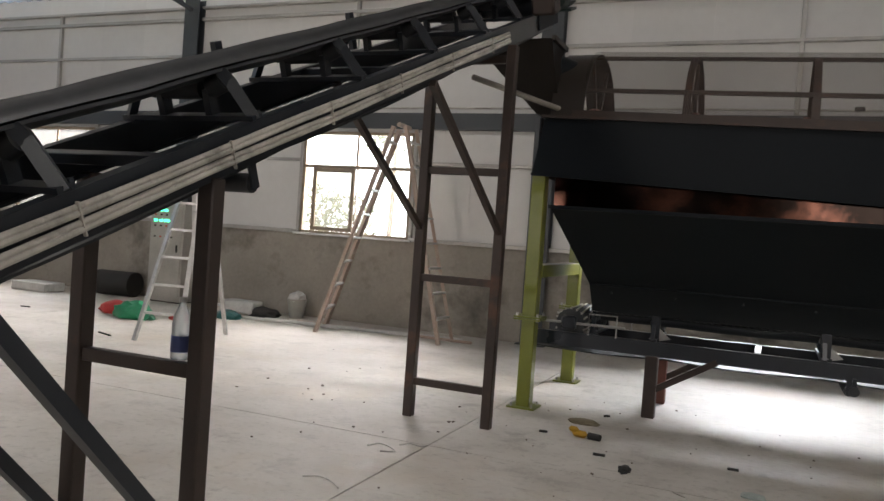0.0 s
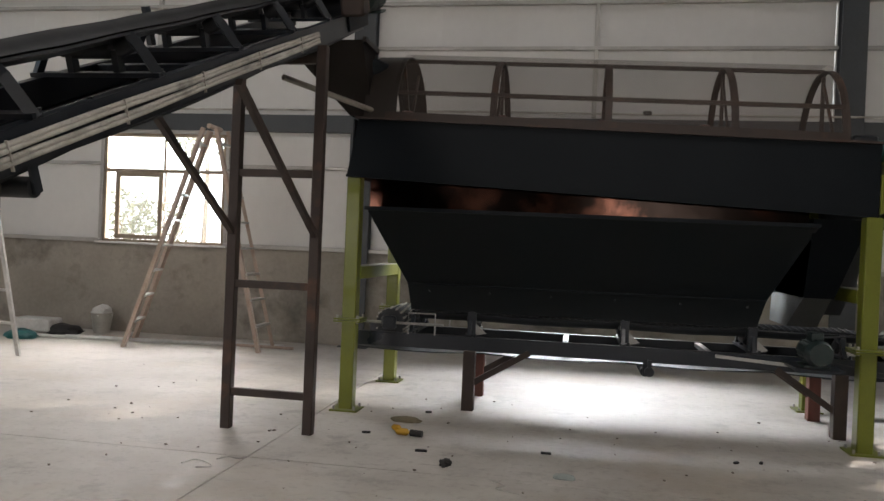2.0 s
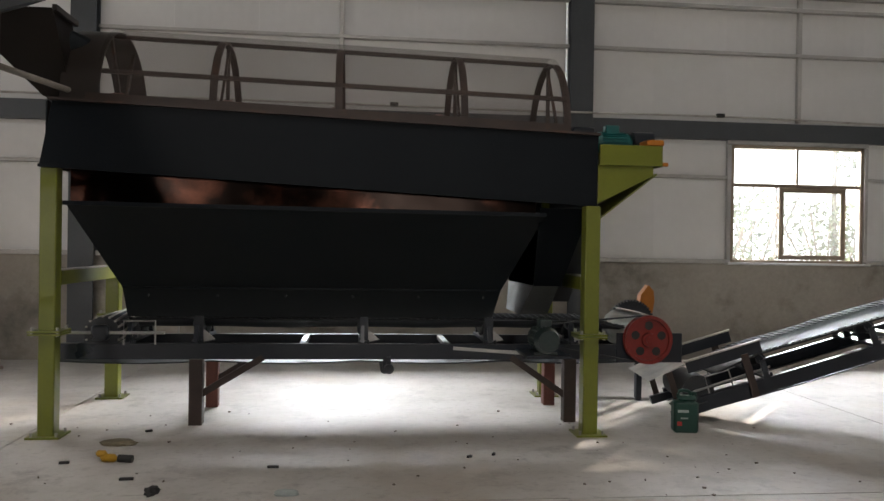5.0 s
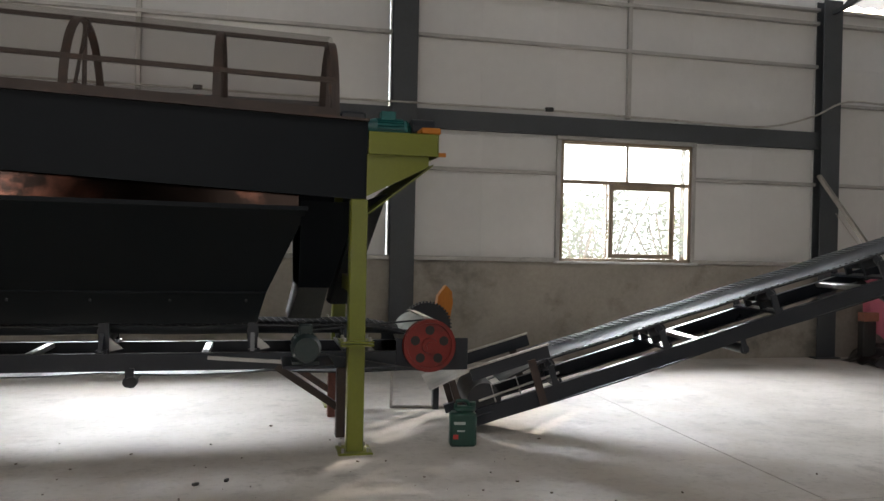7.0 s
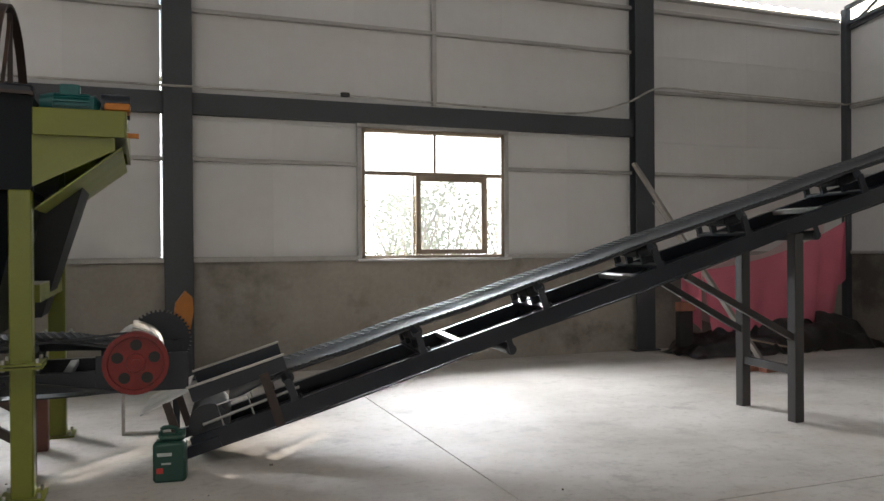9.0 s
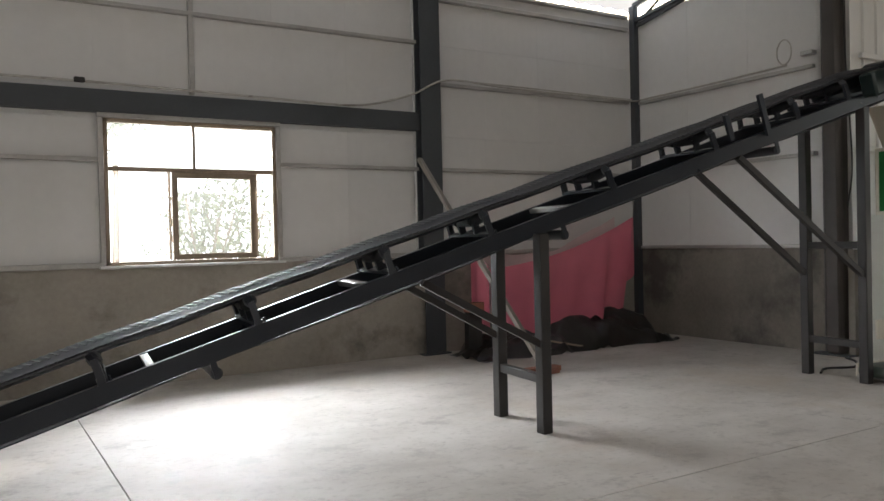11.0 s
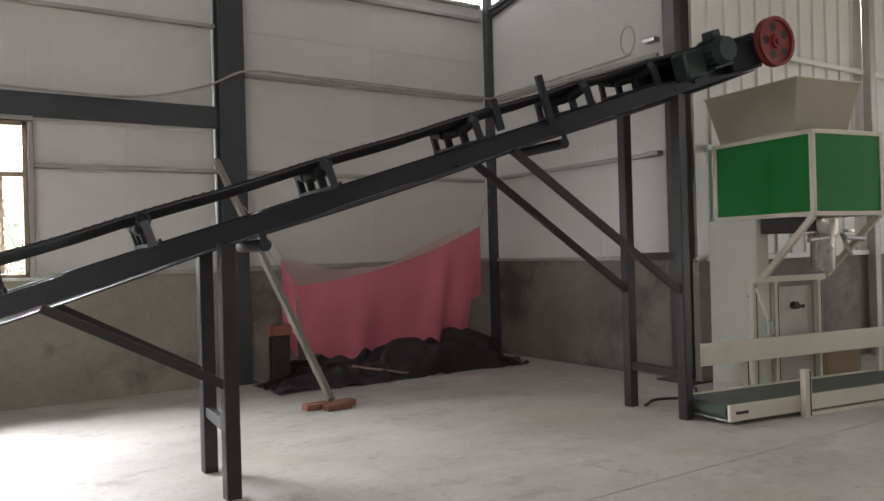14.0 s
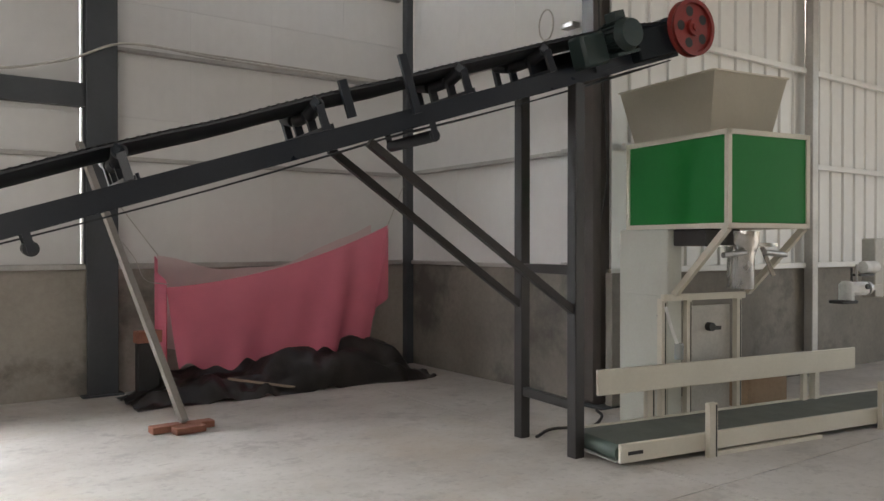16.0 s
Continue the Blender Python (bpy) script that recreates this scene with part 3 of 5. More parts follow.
for x in (*COLS, X1 - 0.06):
    r = thing("roof_truss", (x, YN - 0.1, 4.8), "slender dark steel roof truss", "truss", "roof trusses", "structure")
    part("top_chord", bar((x, YN - 0.06, 4.86), (x, RIDGE_Y, RIDGE_Z - 0.10), 0.05, 0.05), M_STEEL, r)
    part("bottom_chord", bar((x, YN - 0.06, 4.62), (x, RIDGE_Y, RIDGE_Z - 0.75), 0.05, 0.05), M_STEEL, r)
    for k in range(8):
        ya, yb = YN - 0.3 - k * 1.25, YN - 0.9 - k * 1.25
        f, g = (lambda y: 4.62 + (YN - y) / 10.4 * 1.35), (lambda y: 4.86 + (YN - y) / 10.4 * 1.76)
        part("web_bar", bar((x, ya, f(ya)), (x, yb, g(yb)), 0.03, 0.03), M_STEEL, r)


# ---- windows ----
def window(k, x, sash_lo, sash_hi):
    w = thing("window_%d" % k, (x, YN, WIN_Z0), "bronze aluminium sliding window in a pale reveal, bright outdoors behind", "window", kind="structure")
    a, b, y = x - WIN_W / 2, x + WIN_W / 2, YN + 0.02
    zt = 2.245
    fr = bmesh.new()
    for c, s in (((x, y, WIN_Z0 + 0.02), (WIN_W, 0.09, 0.04)), ((x, y, WIN_Z1 - 0.02), (WIN_W, 0.09, 0.04)), ((a + 0.02, y, 2.0), (0.04, 0.09, WIN_Z1 - WIN_Z0)), ((b - 0.02, y, 2.0), (0.04, 0.09, WIN_Z1 - WIN_Z0)),
                 ((x, y, zt), (WIN_W, 0.07, 0.045)), ((x, y, (zt + WIN_Z1) / 2), (0.035, 0.06, WIN_Z1 - zt))):
        box(c, s, bm=fr, bev=0.004)
    part("window_frame", fr, M_ALU, w)
    rev = bmesh.new()
    for c, s in (((x, YN - 0.01, WIN_Z1 + 0.03), (WIN_W + 0.12, 0.06, 0.05)), ((a - 0.03, YN - 0.01, 2.0), (0.05, 0.06, WIN_Z1 - WIN_Z0)), ((b + 0.03, YN - 0.01, 2.0), (0.05, 0.06, WIN_Z1 - WIN_Z0))):
        box(c, s, bm=rev, bev=0.004)
    part("casing", rev, M_TRIM, w)
    part("window_sill", box((x, YN - 0.02, WIN_Z0 - 0.012), (WIN_W + 0.14, 0.16, 0.03), bev=0.005), M_WHITE, w)
    s = part("sash", bmesh.new(), M_ALU, w)
    sb = bmesh.new()
    z0, z1, ys = WIN_Z0 + 0.045, zt - 0.025, y - 0.02
    for c, q in ((((sash_lo + sash_hi) / 2, ys, z0 + 0.03), (sash_hi - sash_lo, 0.03, 0.06)), (((sash_lo + sash_hi) / 2, ys, z1 - 0.03), (sash_hi - sash_lo, 0.03, 0.06)), ((sash_lo + 0.03, ys, (z0 + z1) / 2), (0.06, 0.032, z1 - z0)), ((sash_hi - 0.03, ys, (z0 + z1) / 2), (0.06, 0.032, z1 - z0))):
        box(c, q, bm=sb, bev=0.003)
    sb.to_mesh(s.data)
    sb.free()
    panes = [((a + x) / 2, (zt + WIN_Z1) / 2, WIN_W / 2, WIN_Z1 - zt, M_GLASS), ((b + x) / 2, (zt + WIN_Z1) / 2, WIN_W / 2, WIN_Z1 - zt, M_GLASS),
             ((sash_lo + sash_hi) / 2, (z0 + z1) / 2, sash_hi - sash_lo, z1 - z0, M_HAZY),
             ((a + sash_lo) / 2, (z0 + z1) / 2, sash_lo - a - 0.02, z1 - z0, M_GLASS), ((b + sash_hi) / 2, (z0 + z1) / 2, b - sash_hi - 0.02, z1 - z0, M_GLASS)]
    for cx, cz, pw, ph, mat in panes:
        g = part("pane", box((cx, ys + 0.004, cz), (pw - 0.05, 0.004, ph - 0.05)), mat, w)
        g.visible_shadow = False
    for e in (sash_lo - 0.02, sash_hi + 0.02):
        part("mullion", box((e, y + 0.02, (z0 + z1) / 2), (0.03, 0.03, z1 - z0)), M_ALU, w)


window(1, WIN_X[0], WIN_X[0] - 0.1, WIN_X[0] + 0.8)
window(2, WIN_X[1], WIN_X[1] - 0.72, WIN_X[1] - 0.02)
window(3, WIN_X[2], WIN_X[2] - 0.1, WIN_X[2] + 0.7)
window(4, WIN_X[3], WIN_X[3] - 0.24, WIN_X[3] + 0.66)


# ---- outdoors behind the windows ----
def shrub(x, y, h, r, seed):
    rnd = random.Random(seed)
    s = thing("shrub", (x, y, -0.11), "green shrub outside the window, glare put into its pale leaf colour", "shrub", "shrubs outside")
    tr = bmesh.new()
    for k in range(7):
        a = rnd.uniform(0, 6.28)
        tube(smooth_line([(x, y, -0.11), (x + 0.25 * r * math.cos(a), y + 0.25 * r * math.sin(a), h * 0.4), (x + r * 0.7 * math.cos(a), y + r * 0.7 * math.sin(a), h * rnd.uniform(0.75, 1))], 6), 0.018, 5, tr)
    part("trunk", tr, M_WOOD, s)
    v, f = [], []
    for k in range(900):
        a, u = rnd.uniform(0, 6.28), rnd.random() ** 0.6
        z = h * rnd.uniform(0.12, 1.0)
        rr = r * u * (1.1 - 0.5 * z / h) * (1 + 0.3 * math.sin(3 * a + seed + 4 * z))
        p = Vector((x + rr * math.cos(a), y + rr * math.sin(a), z))
        d, e = Vector((rnd.gauss(0, 1), rnd.gauss(0, 1), rnd.gauss(0, 1))).normalized() * 0.07, Vector((rnd.gauss(0, 1), rnd.gauss(0, 1), rnd.gauss(0, 1))).normalized() * 0.035
        i = len(v)
        v += [p - d, p + e, p + d, p - e]
        f.append((i, i + 1, i + 2, i + 3))
    me = bpy.data.meshes.new("crown")
    me.from_pydata([tuple(q) for q in v], [], f)
    me.materials.append(M_LEAF)
    c = new("crown", me)
    c.parent = s
    c.matrix_parent_inverse = Matrix.Translation(s.location).inverted()


for k, (x, y, h, r) in enumerate(((7.4, 14.6, 2.3, 1.0), (9.0, 13.8, 2.3, 1.1), (10.2, 14.2, 2.1, 1.1), (8.3, 15.2, 2.6, 1.2), (10.8, 15.0, 2.4, 1.2), (12.6, 16.2, 2.2, 1.2), (8.2, 17.5, 2.6, 1.3), (-8.2, 14.2, 2.0, 1.0), (-9.6, 15.0, 2.3, 1.1), (-11.4, 15.6, 2.2, 1.2), (14.5, 17.0, 2.3, 1.3))):
    shrub(x, y, h, r, k + 1)


def tree(x, y, h, r, seed):
    """A slim tree: a bent tapered trunk, limbs and a loose crown of small leaves above the window heads."""
    rnd = random.Random(seed)
    t = thing("tree", (x, y, -0.11), "slim roadside tree with a loose sunlit crown outside the hall", "tree", "trees outside")
    zc = h * 0.66
    tr = bmesh.new()
    line = smooth_line([(x, y, -0.11), (x + rnd.uniform(-0.15, 0.15), y, h * 0.35), (x + rnd.uniform(-0.2, 0.2), y + 0.1, h * 0.9)], 8)
    for k, (p, q) in enumerate(zip(line, line[1:])):
        rod(p, q, 0.075 - 0.007 * k, 8, tr, r2=0.068 - 0.007 * k)
    part("trunk", tr, M_WOOD, t)
    for k in range(7):
        a, z0 = rnd.uniform(0, 6.28), h * rnd.uniform(0.45, 0.75)
        e = Vector((x + r * 0.8 * math.cos(a), y + r * 0.8 * math.sin(a), z0 + h * 0.18))
        part("limb", rod((x, y, z0), e, 0.022, 6, r2=0.008), M_WOOD, t)
    v, f = [], []
    clumps = []
    for k in range(26):
        d = Vector((rnd.gauss(0, 1), rnd.gauss(0, 1), rnd.gauss(0, 1))).normalized() * rnd.random() ** 0.4
        clumps.append(Vector((x + d.x * r, y + d.y * r, zc + d.z * h * 0.28)))
    for k in range(2400):
        c = clumps[k % len(clumps)]
        p = c + Vector((rnd.gauss(0, 0.20), rnd.gauss(0, 0.20), rnd.gauss(0, 0.17)))
        d = Vector((rnd.gauss(0, 1), rnd.gauss(0, 1), rnd.gauss(0, 1))).normalized()
        e = d.orthogonal().normalized() * 0.035
        d = d * 0.075
        i = len(v)
        v += [p - d, p + e, p + d, p - e]
        f.append((i, i + 1, i + 2, i + 3))
    me = bpy.data.meshes.new("crown")
    me.from_pydata([tuple(q) for q in v], [], f)
    me.materials.append(M_LEAF)
    c = new("crown", me)
    c.parent = t
    c.matrix_parent_inverse = Matrix.Translation(t.location).inverted()


for k, (x, y, h, r) in enumerate(((9.7, 14.6, 7.0, 1.25), (11.6, 15.2, 7.6, 1.35), (4.3, 14.8, 7.2, 1.35), (6.1, 15.6, 7.4, 1.2), (-1.6, 14.9, 7.0, 1.3), (0.4, 15.8, 7.4, 1.3), (-7.6, 15.1, 7.2, 1.3))):
    tree(x, y, h, r, k + 71)


# ---- conveyors ----
def motor(parent, m, r, length, mat, name="motor"):
    """A finned electric motor along m's x, with end bell, fan cover, terminal box and foot."""
    b = part(name, rod(m @ Vector((0, 0, 0)), m @ Vector((length, 0, 0)), r * 0.88, 24), mat, parent, "finned electric motor")
    fins = bmesh.new()
    for k in range(20):
        a = 2 * math.pi * k / 20
        box((length / 2, 0, r * 0.93), (length * 0.8, 0.006, r * 0.14), m @ Matrix.Rotation(a, 4, "X"), bm=fins)
    part("fins", fins, mat, b)
    part("fan_cover", rod(m @ Vector((-length * 0.22, 0, 0)), m @ Vector((0.02, 0, 0)), r * 0.8, 24, r2=r), mat, b)
    part("end_bell", rod(m @ Vector((length, 0, 0)), m @ Vector((length * 1.14, 0, 0)), r * 0.95, 24, r2=r * 0.5), mat, b)
    part("shaft", rod(m @ Vector((length * 1.1, 0, 0)), m @ Vector((length * 1.35, 0, 0)), 0.014, 10), M_BARE, b)
    part("terminal_box", box((length * 0.45, 0, r * 1.15), (0.11, 0.09, 0.07), m, bev=0.006), mat, b)
    part("motor_foot", box((length * 0.5, 0, -r * 1.02), (length * 0.7, r * 1.8, 0.02), m), mat, b)
    return b


def spoked_wheel(parent, m, r, w, mat, name="pulley"):
    """A belt wheel with five round holes, a grooved rim and a hub, its axis along m's z."""
    b = part(name, lathe([(r * 0.86, -w / 2), (r, -w / 2), (r, -w / 4), (r * 0.95, 0), (r, w / 4), (r, w / 2), (r * 0.86, w / 2), (r * 0.84, w * 0.25), (r * 0.3, w * 0.25), (r * 0.28, w * 0.55), (0.03, w * 0.55)], m, 36), mat, parent, "red painted belt wheel")
    for k in range(5):
        a = 2 * math.pi * k / 5 + 0.3
        part("hole", rod(m @ Vector((0.58 * r * math.cos(a), 0.58 * r * math.sin(a), w * 0.2)), m @ Vector((0.58 * r * math.cos(a), 0.58 * r * math.sin(a), w * 0.262)), r * 0.18, 16), M_DARK, b)
    part("axle", rod(m @ Vector((0, 0, -w)), m @ Vector((0, 0, w * 0.75)), 0.028, 14), mat, b)
    return b


def conveyor(thing_ob, L, length, half, ch, edge, idlers, returns, crosses, belt_from=0.0, grooved=True, wide=0.92, drop=0.065):
    """Two side channels, cross members, trough idlers, return rollers and the belt, along L's x."""
    for sd in (-1, 1):
        part("side_channel", channel(L @ Vector((0, sd * half, 0)), L @ Vector((length, sd * half, 0)), 0.05, ch, 0.007, -sd), M_BLACKSTEEL, thing_ob)
    for s in crosses:
        part("cross_member", box((s, 0, ch / 2 - 0.025), (0.05, 2 * half - 0.02, 0.04), L, bev=0.003), M_BARE if grooved else M_BLACKSTEEL, thing_ob)
    flat, lift = half * 0.36, edge
    low = edge - drop
    for s in idlers:
        f = thing_ob
        br = bmesh.new()
        box((s, 0, ch / 2 + 0.012), (0.06, 2 * half + 0.01, 0.02), L, bm=br)
        for sd in (-1, 1):
            bar(L @ Vector((s, sd * (half - 0.005), ch / 2)), L @ Vector((s, sd * half * (wide + 0.04), edge - 0.05)), 0.03, 0.045, br)
            bar(L @ Vector((s, sd * half * (wide + 0.04), edge - 0.055)), L @ Vector((s - 0.015, sd * half * (wide - 0.05), edge - 0.012)), 0.03, 0.045, br)
            bar(L @ Vector((s, sd * flat, ch / 2)), L @ Vector((s, sd * flat, low - 0.045)), 0.03, 0.05, br)
        fr = part("idler_bracket", br, M_BLACKSTEEL, f)
        part("roller", rod(L @ Vector((s, -flat + 0.02, low - 0.045)), L @ Vector((s, flat - 0.02, low - 0.045)), 0.04, 14), M_RUBBER, fr)
        for sd in (-1, 1):
            part("roller", rod(L @ Vector((s, sd * (flat + 0.02), low - 0.04)), L @ Vector((s, sd * half * wide * 0.98, edge - 0.045)), 0.042, 16), M_RUBBER, fr)
        part("bolt", rod(L @ Vector((s + 0.045, -half + 0.02, ch / 2)), L @ Vector((s + 0.045, -half + 0.02, ch / 2 + 0.03)), 0.010, 6), M_BLACKSTEEL, fr)
    prof = [(-half * wide, edge), (-half * wide * 0.7, (edge + low) / 2 + 0.004), (-flat, low), (0, low - 0.004), (flat, low), (half * wide * 0.7, (edge + low) / 2 + 0.004), (half * wide, edge)]
    n = max(8, int(length * 5))

    def face(u, v):
        k = v * (len(prof) - 1)
        i = min(int(k), len(prof) - 2)
        y = prof[i][0] + (prof[i + 1][0] - prof[i][0]) * (k - i)
        z = prof[i][1] + (prof[i + 1][1] - prof[i][1]) * (k - i)
        s = belt_from + (length - belt_from) * u
        near = min([abs(s - q) for q in idlers] or [9])
        sag = -0.008 * min(near / 0.45, 1) ** 2
        tail = max(0.0, 1 - (s - belt_from) / 0.35) + max(0.0, 1 - (length - s) / 0.45)
        z = z * (1 - tail) + (low - 0.01) * tail
        return L @ Vector((s, y, z + sag))

    belt = part("belt", sheet(face, n, 12, 0.012), M_RUBBER, thing_ob, "troughed black rubber belt")
    part("belt_cover", sheet(lambda u, v: face(u, v) + (L.to_3x3() @ Vector((0, 0, 0.008))), n, 12), M_BELTTOP, belt)
    if grooved:
        cl = bmesh.new()
        for k in range(int((length - belt_from - 0.4) / 0.055)):
            s = (k * 0.055 + 0.3) / (length - belt_from)
            for v0, v1, off in ((0.01, 0.2, 0.5), (0.8, 0.99, -0.5)):
                a, b = face(s, v0), face(min(1, s + 0.055 * (1 if off > 0 else -1) / (length - belt_from)), v1)
                up = L.to_3x3() @ Vector((0, 0, 0.009))
                bar(a + up, b + up, 0.018, 0.008, cl, up=L.to_3x3() @ Vector((0, 0, 1)))
        tagged(part("cleat_pattern", cl, M_CLEAT, belt), kind="stuff")
    part("return_belt", sheet(lambda u, v: L @ Vector((length * u, half * 1.5 * (v - 0.5), -ch / 2 - 0.02 - 0.02 * math.sin(math.pi * ((u * 4) % 1)))), 32, 2, 0.01), M_RUBBER, thing_ob)
    for s in returns:
        for sd in (-1, 1):
            q = part("return_bracket", box((s, sd * (half - 0.01), -ch / 2 - 0.045), (0.04, 0.012, 0.11), L), M_BLACKSTEEL, thing_ob)
        part("roller", rod(L @ Vector((s, -half + 0.02, -ch / 2 - 0.08)), L @ Vector((s, half - 0.02, -ch / 2 - 0.08)), 0.038, 16), M_RUBBER, q)


def support(name, posts, tops, size, mat, crosses, label, group):
    """Square posts standing on the floor with cross bars between them."""
    x, y = posts[0]
    t = thing(name, (x, y, 0), label, "support frame", group)
    for (px, py), z in zip(posts, tops):
        part("post", box((px, py, z / 2), (size, size, z), bev=0.006), mat, t)
    (ax, ay), (bx, by) = posts[:2]
    for z in crosses:
        part("cross_bar", bar((ax, ay, z), (bx, by, z), size * 0.6, size * 0.75, bev=0.004), mat, t)
    return t


# the feed conveyor that climbs to the screen
k1 = math.atan(0.398)
L1 = Matrix.Translation((-2.035, -1.0, 0.345)) @ Matrix.Rotation(radians(90), 4, "Z") @ Matrix.Rotation(-k1, 4, "Y")
feed = thing("feed_conveyor", (-2.035, 2.0, 0), "dark inclined belt conveyor with white cables along its side", "conveyor")


def s1(y):
    return (y + 1.0) / math.cos(k1)


conveyor(feed, L1, s1(6.30), 0.315, 0.15, 0.276, [s1(y) for y in (-0.3, 0.65, 1.55, 2.40, 3.20, 4.00, 4.80, 5.50)], [s1(2.34)], [s1(y) for y in (0.2, 1.95, 3.6, 5.1)], grooved=False, wide=0.66, drop=0.035)
part("head_drum", rod(L1 @ Vector((s1(6.30), -0.28, 0.13)), L1 @ Vector((s1(6.30), 0.28, 0.13)), 0.12, 24), M_BLACKSTEEL, feed)
for sd in (-1, 1):
    part("head_plate", box((s1(6.15), sd * 0.325, 0.08), (0.55, 0.012, 0.26), L1), M_BLACK, feed)
motor(feed, L1 @ Matrix.Translation((s1(5.95), -0.46, 0.20)), 0.11, 0.26, M_DARKTEAL)
part("gearbox", box((s1(5.72), -0.44, 0.19), (0.20, 0.18, 0.2), L1, bev=0.02), M_RUST, feed)
for k, (dy, dz) in enumerate(((-0.332, 0.034), (-0.336, 0.017), (-0.334, -0.012), (-0.338, -0.030))):
    pts = [L1 @ Vector((s1(-1.0) + q * s1(5.15) / 14 - 0, dy - 0.010, dz + 0.003 * math.sin(q * 1.7 + k // 2 * 2.1))) for q in range(15)]
    part("cable", tube(smooth_line(pts, 40), 0.0105, 8), M_CABLE, feed, "white sheathed cable")
for q in range(9):
    part("cable_tie", box((s1(-0.4 + q * 0.65), -0.352, -0.001), (0.006, 0.012, 0.104), L1), M_CABLE, feed)
for y in (1.1, 3.0, 4.2):
    part("guard_post", box((s1(y), 0.335, 0.19), (0.05, 0.03, 0.22), L1), M_BLACKSTEEL, feed)

near = support("support_frame", [(-1.745, 2.17), (-2.33, 2.17)], [1.53, 1.53], 0.07, M_RUST, [0.83], "brown rust-stained steel support frame of the feed conveyor", "feed conveyor supports")
for x in (-1.72, -2.35):
    part("brace", bar((x, 1.20, 1.20), (x, 2.12, 0.20), 0.05, 0.05), M_BLACKSTEEL, near)
tower = support("support_frame", [(-1.69, 5.25), (-2.31, 5.25)], [2.76, 2.72], 0.072, M_RUST, [0.27, 1.05, 1.85, 2.66], "tall brown steel ladder-like support tower of the feed conveyor", "feed conveyor supports")
for x in (-1.69, -2.31):
    part("brace", bar((x, 3.9, 2.22), (x, 5.22, 1.42), 0.038, 0.042), M_RUST, tower)

# chute from the head of the feed conveyor into the screen
chute = thing("feed_chute", (-1.9, 6.5, 2.4), "black sheet steel feed chute over the drum screen's mouth", "chute")
cb = bmesh.new()
top = [(-2.30, 5.98, 3.0), (-1.62, 5.98, 3.0), (-1.62, 6.36, 3.0), (-2.30, 6.36, 3.0)]
bot = [(-1.80, 6.30, 2.45), (-1.60, 6.30, 2.45), (-1.60, 6.52, 2.45), (-1.80, 6.52, 2.45)]
tv, bv = [cb.verts.new(p) for p in top], [cb.verts.new(p) for p in bot]
fs = [cb.faces.new((tv[k], tv[(k + 1) % 4], bv[(k + 1) % 4], bv[k])) for k in range(4)]
bmesh.ops.solidify(cb, geom=fs, thickness=0.006)
part("body", cb, M_UMBER, chute)
part("rim", bar((-1.60, 5.96, 3.0), (-1.60, 6.38, 3.0), 0.03, 0.04), M_UMBER, chute)
part("leg", bar((-1.66, 6.44, 2.52), (-1.66, 6.44, 2.36), 0.04, 0.04), M_RUST, chute)
part("inlet_pipe", rod((-1.70, 6.36, 2.86), (-1.50, 6.52, 2.80), 0.11, 20), M_BLACK, chute)
part("pipe", rod((-2.0, 5.3, 2.55), (-1.5, 6.35, 2.46), 0.022, 10), M_GREYWOOD, chute)

# the flat conveyor under the screen
L0 = Matrix.Translation((-1.78, 6.83, 0.565))
under = thing("discharge_conveyor", (0.5, 6.83, 0), "dark horizontal belt conveyor under the drum screen", "conveyor")
conveyor(under, L0, 4.62, 0.36, 0.12, 0.250, [0.55, 1.05, 2.32, 3.33, 4.0], [2.50], [0.3, 1.85, 3.0, 4.2], belt_from=0.25, wide=0.70)
part("tail_drum", rod((-1.42, 6.50, 0.70), (-1.42, 7.16, 0.70), 0.125, 24), M_RUBBER, under)
# Pale bars on the tail drum stand in for light showing between its ribs.
lag = bmesh.new()
for k in range(16):
    a = 2 * math.pi * k / 16
    bar((-1.42 + 0.128 * math.cos(a), 6.49, 0.70 + 0.128 * math.sin(a)), (-1.42 + 0.128 * math.cos(a + 0.5), 7.17, 0.70 + 0.128 * math.sin(a + 0.5)), 0.014, 0.014, lag)
part("gap_bars", lag, M_CABLE, under)
for y in (6.44, 7.22):
    part("takeup_screw", rod((-1.72, y, 0.71), (-0.95, y, 0.71), 0.012, 8), M_BARE, under)
    part("takeup_frame", tube([(-1.25, y, 0.62), (-1.25, y, 0.80), (-1.02, y, 0.80), (-1.02, y, 0.62)], 0.008, 6), M_BARE, under)
    part("bearing", box((-1.42, y, 0.71), (0.13, 0.06, 0.12), bev=0.02), M_BLACKSTEEL, under)
part("head_drum", rod((2.84, 6.5, 0.70), (2.84, 7.16, 0.70), 0.16, 28), M_BARE, under)
belt_end = sheet(lambda u, v: Vector((2.80 + 0.178 * math.sin(u * 2.6), 6.52 + 0.62 * v, 0.70 + 0.178 * math.cos(u * 2.6))), 12, 2, 0.012)
part("belt_end", belt_end, M_CABLE, under)
for y in (6.47, 7.19):
    part("head_plate", box((2.86, y, 0.60), (0.55, 0.014, 0.24), bev=0.003), M_BLACKSTEEL, under)
spoked_wheel(under, Matrix.Translation((2.82, 6.40, 0.675)) @ Matrix.Rotation(radians(90), 4, "X"), 0.195, 0.07, M_RED)
gear = bmesh.new()
lathe([(0.17, -0.02), (0.205, -0.02), (0.205, 0.02), (0.17, 0.02), (0.06, 0.012)], Matrix.Translation((2.98, 7.25, 0.72)) @ Matrix.Rotation(radians(90), 4, "X"), 40, gear)
